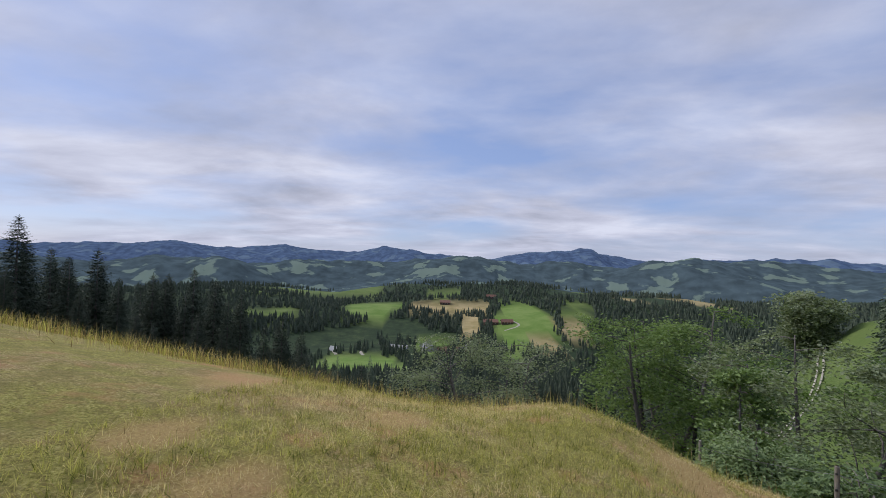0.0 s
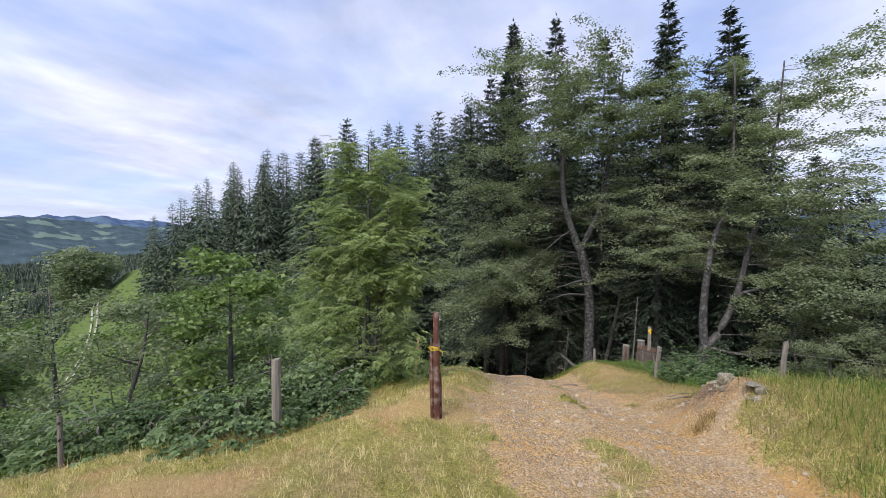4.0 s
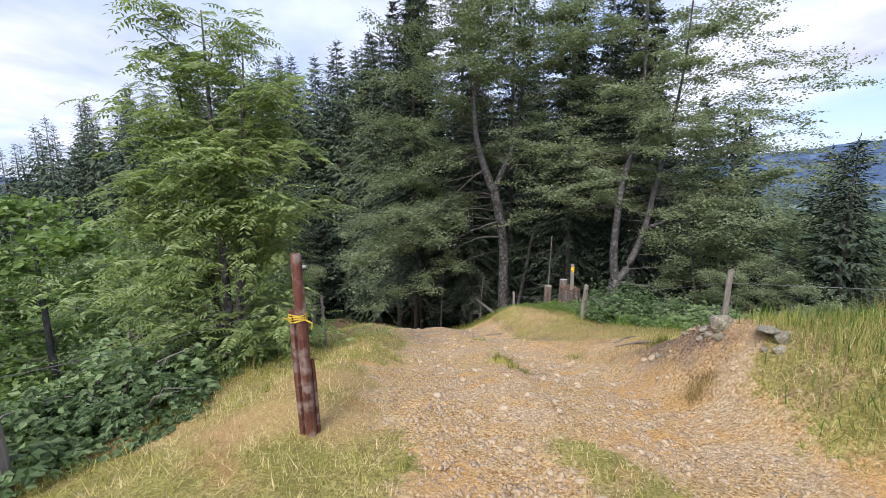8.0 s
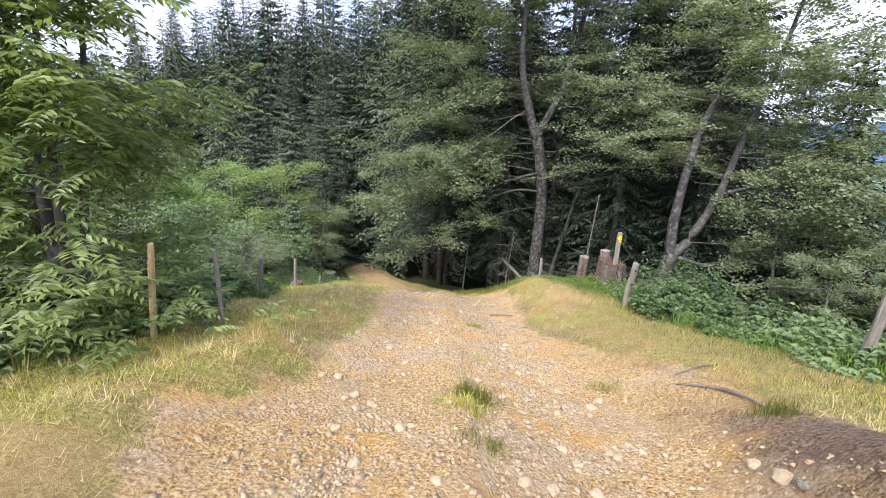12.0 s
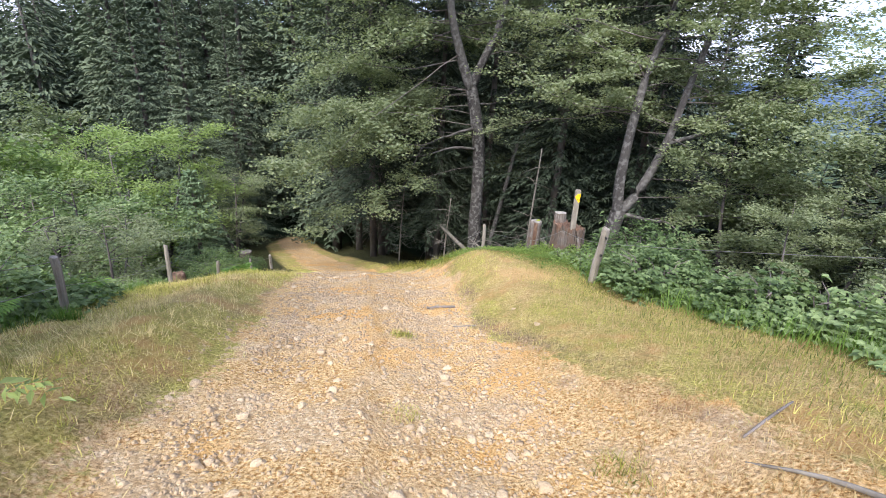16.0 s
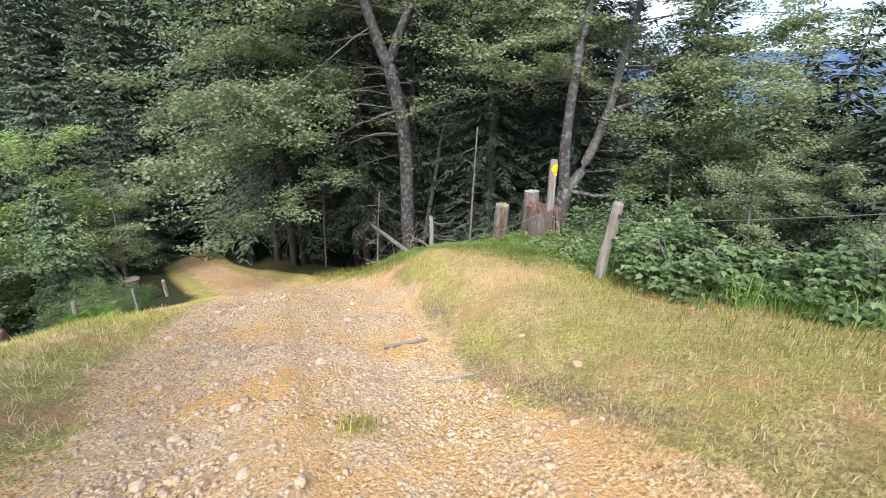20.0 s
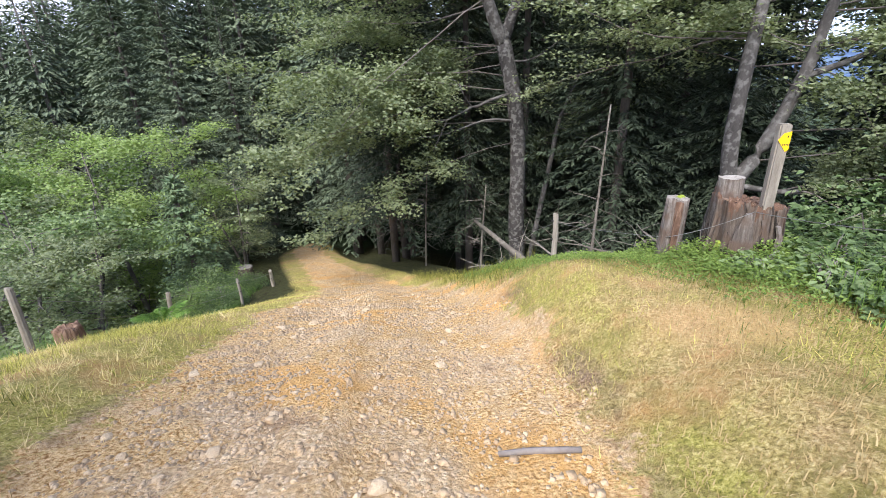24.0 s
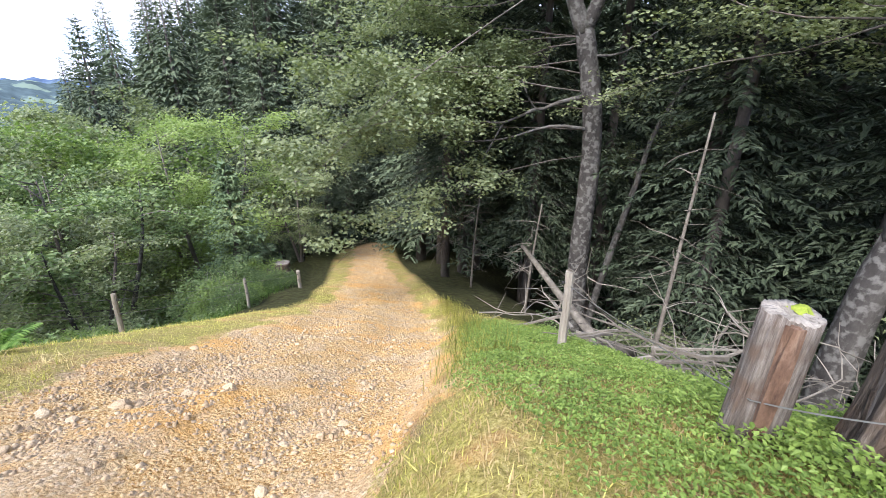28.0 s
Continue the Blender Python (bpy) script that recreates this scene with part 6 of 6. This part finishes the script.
turf("straw", "loose cut straw lying on the meadow", 26000, 4, (-10, 7, -6, 13), .10, .22, .005, 5.0, M_DRY, lambda x, y, u: (dryness(x, y) > .35 + .4 * u) & ((side(x, y) < 1.0) | (y < 5.5)))

# tall seeding grass: on the crest of the meadow and on the bank to the right
def crest(x, y):
    return np.exp(-((x + 8.6 + .15 * (y + 3)) / 1.6) ** 2) + .9 * np.exp(-((beyond_fence(x, y) - .35) / .35) ** 2) * (beyond_fence(x, y) > 0) * (x < -2.0) * (y < 6)


def bank(x, y):
    e = np.interp(y, EDGE_Y, EDGE_X)
    start = np.interp(y, [-4, 2.5, 3.4, 4, 5], [.0, .05, .35, .6, 1.6])
    return steps(0, .7, side(x, y) - 1.2 - start) * steps(-6, -2, y) * (1 - steps(4.6, 6.0, y)) * (x < e + 1.5)


def bank_top(x, y):
    """The brow of the bank, where the grass is left to seed."""
    return bank(x, y) * steps(.2, 1.6, x - np.interp(y, [-4, 1, 3, 5], [6.5, 4.4, 3.7, 4.2]))


for name, label, n, seed, box, lo, hi, mat, keep in [
        ("tall_dry_grass", "tall pale seeding grass on the meadow edge", 20000, 5, (-14, -2, -14, 6), .14, .42, M_DRY, lambda x, y, u: crest(x, y) * (.35 + .65 * (wave(x, y, .8, 7) > 0)) > u * 2.2),
        ("tall_green_grass", "tall green grass on the meadow edge", 16000, 6, (-14, -2, -14, 6), .12, .36, M_GREEN, lambda x, y, u: crest(x, y) * (.35 + .65 * (wave(x, y, .8, 7) > 0)) > u * 2.2),
        ("bank_grass", "yellow-green grass on the bank", 42000, 7, (2.0, 9, -5, 9), .06, .22, M_BANK, lambda x, y, u: bank(x, y) > u),
        ("bank_lush_grass", "fresh green grass on the bank", 18000, 14, (2.0, 9, -5, 9), .08, .28, M_LUSH, lambda x, y, u: bank(x, y) * (.35 + .65 * (wave(x, y, .55, 7) > 0)) > u),
        ("bank_straw", "short bleached grass on the bank", 12000, 15, (2.0, 9, -5, 9), .05, .18, M_STRAW, lambda x, y, u: bank(x, y) * (.3 + .7 * (wave(x, y, .7, 3) > 0)) > u),
        ("bank_seed_grass", "tall green seeding grass on the brow of the bank", 9000, 16, (2.5, 10, -6, 9), .22, .55, M_BANK, lambda x, y, u: bank_top(x, y) > u),
        ("bank_dry_grass", "tall dry seeding grass on the brow of the bank", 8000, 8, (2.5, 10, -6, 9), .28, .66, M_DRY, lambda x, y, u: bank_top(x, y) > u),
        ("slope_grass", "green and yellow grass before the brambles", 9000, 17, (2.2, 6.5, 5.5, 13), .04, .13, M_BANK, lambda x, y, u: inside(x, y) & (steps(1.0, 2.6, side(x, y) - 1.3) > u)),
        ("slope_straw", "short bleached straw on the bank above the track", 34000, 18, (1.6, 6.0, 5.5, 14), .02, .075, M_STRAW, lambda x, y, u: inside(x, y) & (side(x, y) > 1.45) & (u < .8)),
        ("bramble_edge_grass", "lush green grass before the brambles", 5000, 9, (3.0, 6.5, 6.5, 12), .15, .40, M_LUSH, lambda x, y, u: np.exp(-((x - np.interp(y, EDGE_Y, EDGE_X) + .25) / .3) ** 2) > u + .15),
        ("wood_edge_grass", "grass and weeds at the edge of the wood", 6000, 10, (-.5, 4, 14, 26), .08, .32, M_GREEN, lambda x, y, u: np.exp(-((side(x, y) - 2.1) / .4) ** 2) > u + .2),
        ("fence_grass", "rank green grass along the left fence", 14000, 11, (-9, -1.6, 2, 24), .12, .38, M_LUSH, lambda x, y, u: np.exp(-((beyond_fence(x, y) - .4) / .45) ** 2) * (beyond_fence(x, y) > 0) > u)]:
    x, y = scatter(n * 4, seed, box, keep)
    x, y = x[:n], y[:n]
    tagged(new(name, solid(name, *tufts(x, y, seed, lo, hi, .007, .35), mat)), label, "grass", kind="stuff")


def grass_clump(x, y, n, hgt, mat, label, seed, name="grass_tuft"):
    g = np.random.default_rng(seed)
    xs, ys = g.normal(x, .07, n), g.normal(y, .07, n)
    tagged(new(name, solid(name, *tufts(xs, ys, seed, hgt * .5, hgt, .006, .55), mat)), label, "grass", "tufts on the track", "stuff")


for i, (x, y, n, hgt, mat) in enumerate([(.87, 5.78, 500, .20, M_GREEN), (.82, 5.55, 300, .14, M_GREEN), (.95, 4.95, 260, .10, M_GREEN), (.8, 8.95, 260, .10, M_GREEN), (2.3, 3.55, 300, .16, M_DRY), (2.15, 6.6, 160, .12, M_GREEN), (2.9, 5.4, 220, .18, M_GREEN), (-2.9, 9.1, 300, .22, M_LUSH), (.9, 7.2, 120, .08, M_GREEN)]):
    grass_clump(x, y, n, hgt, mat, "tuft of grass growing on the track", 200 + i)


# bright bilberry carpet on the bank by the stumps
def carpet(n, seed, box, keep, leaf, mat, name, label, lift):
    x, y = scatter(n, seed, box, keep)
    n = len(x)
    g = np.random.default_rng(seed)
    up = lift * (.5 + .5 * wave(x, y, .12, 3)) * g.random(n) ** .5
    P = np.stack([x, y, height(x, y) + .01 + up], 1)
    b = g.uniform(0, 6.283, n)
    L = leaf * g.uniform(.6, 1.3, n)
    me = solid(name, *blades(P, np.stack([np.cos(b), np.sin(b), g.normal(.1, .35, n)], 1), np.stack([g.normal(0, .4, n), g.normal(0, .4, n), np.ones(n)], 1), L, L * .6, .1), mat)
    tagged(new(name, me), label, "ground cover", kind="stuff")


def bilberry_at(x, y):
    s = side(x, y)
    k = np.interp(y, [11.5, 12.3, 12.7, 13.2, 15, 18.6], [3.1, 2.75, 2.45, 2.15, 1.95, 1.9])
    return steps(k - .12, k + .3, s + .15 * wave(x, y, .3, 4)) * steps(11.2, 12.2, y) * (1 - steps(16.5, 19, y)) * (x < np.interp(y, EDGE_Y, EDGE_X) + .6)


carpet(150000, 31, (1.2, 5, 11, 19), lambda x, y, u: bilberry_at(x, y) > u * 1.05, .024, M_BRIGHT, "bilberry_carpet", "bright green bilberry carpet on the bank by the stumps", .16)
carpet(46000, 32, (3.0, 5.2, 10.8, 14), lambda x, y, u: np.exp(-(((x - 4.0) / .75) ** 2 + ((y - 12.7) / .9) ** 2)) > u, .032, M_BRIGHT, "stump_greenery", "leafy green plants round the big stump", .30)
carpet(52000, 33, (-16, -1.5, -2, 27), lambda x, y, u: ((beyond_fence(x, y) > .3) | (x < -11.5)) & (u < .9), .10, M_BRAMBLE, "slope_greenery", "low green undergrowth on the slope beyond the fence", .40)
carpet(26000, 34, (2.5, 16, 12, 27), lambda x, y, u: (x > np.interp(y, EDGE_Y, EDGE_X) + .3) & (wave(x, y, 1.3, 5) > u * 1.6 - .8), .08, M_BRAMBLE, "wood_greenery", "low green undergrowth on the wood floor", .22)


# ---- the wider land: far woods, farms, hills ----
def cone_woods(n, seed, rmin, rmax, lo, hi, wide):
    """Far conifers as ragged cones, standing on the hillsides."""
    g = np.random.default_rng(seed)
    th, r = np.radians(g.uniform(44, 146, n)), np.exp(g.uniform(math.log(rmin), math.log(rmax), n))
    x, y = -np.sin(th) * r, np.cos(th) * r
    clear = wave(x, y, 130, 9) + .4 * wave(x, y, 45, 3)
    ok = (field_at(x, y) < 0) & (clear > -.62)
    x, y, r = x[ok], y[ok], r[ok]
    n = len(x)
    h = g.uniform(lo, hi, n)
    z = height(x, y)
    k = 5
    a = np.linspace(0, 6.283, k, endpoint=False)[None] + g.uniform(0, 6.28, n)[:, None]
    rows = []
    for u, q in ((.06, 1.0), (.45, .62), (.42, .85), (.75, .32)):
        rad = (wide * h * q)[:, None] * g.uniform(.7, 1.25, (n, k))
        rows.append(np.stack([x[:, None] + rad * np.cos(a), y[:, None] + rad * np.sin(a), (z + h * u)[:, None] + 0 * a], -1))
    tip = np.stack([x, y, z + h], -1)[:, None]
    v = np.concatenate(rows + [tip], 1).reshape(-1, 3)
    f = []
    for b in (0, 2):
        for i in range(k):
            j = (i + 1) % k
            f += [(b * k + i, b * k + j, (b + 1) * k + j), (b * k + i, (b + 1) * k + j, (b + 1) * k + i)]
    for i in range(k):
        f.append((3 * k + i, 3 * k + (i + 1) % k, 4 * k))
    f = (np.arange(n)[:, None, None] * (4 * k + 1) + np.array(f)[None]).reshape(-1, 3)
    return v, f


# the far conifers take the same shade-darkened needle colour
tagged(new("far_woods", solid("far_woods", *stack(cone_woods(9000, 2, 230, 900, 10, 18, .17), cone_woods(11000, 3, 800, 1800, 11, 19, .20)), M_SPRUCE_SHADED)), "dark green conifer woods on the far hillsides", "woods", kind="stuff")


def house(name, label, x, y, size, turn, roof, wallmat, storeys=1.0, group="farm buildings"):
    z = at_ground(x, y)
    w, d = size
    hw, hr = 5.0 * storeys, 4.5
    ob = empty(name, pose(x, y, z - .5, 0, 0, turn), label, "house", group)
    v = [(-w, -d, -2), (w, -d, -2), (w, d, -2), (-w, d, -2), (-w, -d, hw), (w, -d, hw), (w, d, hw), (-w, d, hw), (-w, 0, hw + hr), (w, 0, hw + hr)]
    part("wall", solid("walls", v, [(0, 1, 5, 4), (2, 3, 7, 6), (1, 2, 6, 9, 5), (3, 0, 4, 8, 7)], wallmat), ob)
    e, t = 1.4, .4
    over = hr * e / d
    v = []
    for up in (0, t):
        v += [(-w - e, -d - e, hw - over + up), (w + e, -d - e, hw - over + up), (w + e, 0, hw + hr + up), (-w - e, 0, hw + hr + up), (w + e, d + e, hw - over + up), (-w - e, d + e, hw - over + up)]
    part("roof", solid("roof", v, [(0, 1, 2, 3), (3, 2, 4, 5), (6, 9, 8, 7), (9, 11, 10, 8), (0, 6, 7, 1), (4, 10, 11, 5), (1, 7, 8, 2), (2, 8, 10, 4), (0, 3, 9, 6), (3, 5, 11, 9)], roof), ob)
    for k in range(3):
        px = -w * .6 + w * .6 * k
        q = [(px - .7, -d - .06, 1.5), (px + .7, -d - .06, 1.5), (px + .7, -d - .06, 3.2), (px - .7, -d - .06, 3.2)]
        part("window", solid("window", q, [(0, 1, 2, 3)], M_WHITE), ob, "pale window")
        q = [(w + .06, px * d / w - .6, 1.5), (w + .06, px * d / w + .6, 1.5), (w + .06, px * d / w + .6, 3.2), (w + .06, px * d / w - .6, 3.2)]
        part("window", solid("window", q, [(0, 1, 2, 3)], M_WHITE), ob, "pale window")
    return ob


house("farmhouse", "large farmhouse with a pale grey roof", -668, -62, (13, 10), 25, M_ROOF, M_WHITE, 1.3)
house("barn", "long brown barn with a dark tiled roof", -650, -30, (16, 8), 100, M_ROOFRED, M_WALL)
house("barn", "small brown barn with a grey roof", -672, 2, (9, 7), 20, M_ROOF, M_WALL)
house("shed", "low white shed beside the farm", -676, -112, (14, 5), 80, M_WHITE, M_WHITE, .5)
house("shed", "small white hut by the bend of the lane", -640, -205, (6, 4), 70, M_WHITE, M_WALL, .5)
house("farmhouse", "brown farmhouse on the green hill", -872, 45, (14, 9), 95, M_ROOFRED, M_WALL)
house("barn", "brown barn on the green hill", -868, 78, (11, 7), 95, M_ROOFRED, M_WALL, .8)
house("farmhouse", "far brown farmhouse on the slope", -1080, -60, (12, 9), 90, M_ROOFRED, M_WALL)
house("farmhouse", "far brown farmhouse between fields", -1150, 60, (12, 8), 90, M_ROOFRED, M_WALL)


def lane(name, label, points, wide, mat, gap=0.0):
    """A lane laid on the land; with a gap, two wheel tracks."""
    q = smooth_line([Vector((x, y, 0)) for x, y in points], 10)
    bits = []
    for off in ((-gap, gap) if gap else (0,)):
        v = []
        for i, p in enumerate(q):
            d = (q[min(i + 1, len(q) - 1)] - q[max(i - 1, 0)]).normalized()
            n = Vector((-d.y, d.x, 0))
            for s in (-1, 1):
                e = p + n * (off + s * wide / 2)
                v.append((e.x, e.y, at_ground(e.x, e.y) + .18))
        bits.append((v, [(2 * i, 2 * i + 1, 2 * i + 3, 2 * i + 2) for i in range(len(q) - 1)]))
    return tagged(new(name, solid(name, *joined(bits), mat)), label, "lane", kind="structure")


lane("farm_lane", "pale lane winding through green fields", [(-600, -190), (-640, -205), (-665, -190), (-660, -165), (-625, -160), (-600, -150)], 4.5, M_PATH)
lane("farm_lane_upper", "pale lane on the green hill", [(-820, 70), (-850, 100), (-880, 90), (-890, 70)], 4, M_PATH)
lane("field_track", "two pale wheel tracks over the grassy spur", [(-40, 24), (-58, 34), (-78, 50), (-95, 66), (-112, 84), (-135, 104), (-160, 124), (-185, 146)], .5, M_PATH, .75)

ROUND = small_tree(45, 15, 9, "broad dark round-crowned tree on the spur", M_BEECH, .8, 22, 3, "round_tree", 1.3, .8)
for x, y, top in [(-186, 139.5, -3), (-198, 152, -4), (-176, 133, -6)]:
    grow(ROUND, x, y, .8 * (top - at_ground(x, y)) / 15)


def far_hill(name, label, radius, depth, tops, colour, haze_glow, seed, fields):
    """A ridge on the horizon as rough, wooded land, its distance haze painted as bluish colour and glow."""
    g = random.Random(seed)
    m = bpy.data.materials.new(name)
    m.use_nodes = True
    t = m.node_tree
    bsdf = t.nodes["Principled BSDF"]
    co = node(t, "ShaderNodeTexCoord").outputs["Object"]
    n1, n2 = node(t, "ShaderNodeTexNoise", Scale=.0085, Detail=4.0), node(t, "ShaderNodeTexNoise", Scale=.02, Detail=5.0)
    for n in (n1, n2):
        t.links.new(co, n.inputs["Vector"])
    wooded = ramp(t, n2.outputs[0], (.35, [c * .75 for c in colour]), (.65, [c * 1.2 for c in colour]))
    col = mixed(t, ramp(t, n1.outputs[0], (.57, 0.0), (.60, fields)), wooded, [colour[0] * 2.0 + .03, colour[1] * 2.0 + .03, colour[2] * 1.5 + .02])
    # haze: the bluish colour is the base and also emits
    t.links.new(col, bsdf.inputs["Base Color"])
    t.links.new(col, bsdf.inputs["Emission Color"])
    bsdf.inputs["Emission Strength"].default_value = haze_glow
    bsdf.inputs["Roughness"].default_value = 1.0
    bsdf.inputs["Specular IOR Level"].default_value = 0
    angles = np.radians(np.arange(-110, 162, .22))
    deg = np.degrees(angles)
    crest_z = np.interp(deg, [a for a, _ in tops], [z for _, z in tops])
    v = []
    rows = 16
    for j in range(rows + 1):
        u = j / rows
        for a, cz in zip(angles, crest_z):
            q = radius - depth * (1 - u)
            x, y = -math.sin(a) * q, math.cos(a) * q
            fold = noise.fractal(Vector((x / 900 + seed, y / 900, 0)), 1.0, 2.0, 4)
            z = -170 + (cz + 170) * u ** .8 + fold * depth * .10 * math.sin(math.pi * u * .9) + (noise.noise(Vector((a * 45, seed, u))) * radius * .0035 + noise.noise(Vector((a * 14, seed, 5))) * radius * .003 + noise.noise(Vector((a * 400, seed, 3))) * 6) * u
            v.append((x, y, z))
    n = len(angles)
    f = [(j * n + i, j * n + i + 1, (j + 1) * n + i + 1, (j + 1) * n + i) for j in range(rows) for i in range(n - 1)]
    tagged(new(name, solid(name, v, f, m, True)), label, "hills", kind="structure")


far_hill("backdrop_near_ridge", "wooded ridge beyond the valley, haze painted in blue-green", 2700, 1300, [(-110, -60), (-60, -40), (-30, -60), (42, 0), (48, 14), (52, 34), (57, 30), (62, 0), (68, -30), (76, -20), (83, -35), (90, -10), (97, 10), (103, -20), (110, -5), (118, -50), (130, -60), (162, -40)], (.046, .066, .078), .50, 3, .75)
far_hill("backdrop_far_ridge", "wooded mountain ridge on the horizon, haze painted in blue", 4600, 1500, [(-110, 60), (-70, 190), (-55, 300), (-49, 330), (-43, 260), (-30, 180), (40, 20), (47, 30), (52, 64), (55, 70), (60, 61), (67, 56), (71, 90), (74, 126), (78, 112), (82, 97), (85, 50), (88, 14), (92, 40), (98, 98), (104, 80), (109, 70), (114, 96), (120, 70), (126, 108), (132, 72), (137, 66), (146, 90), (162, 80)], (.046, .070, .124), .70, 7, .30)
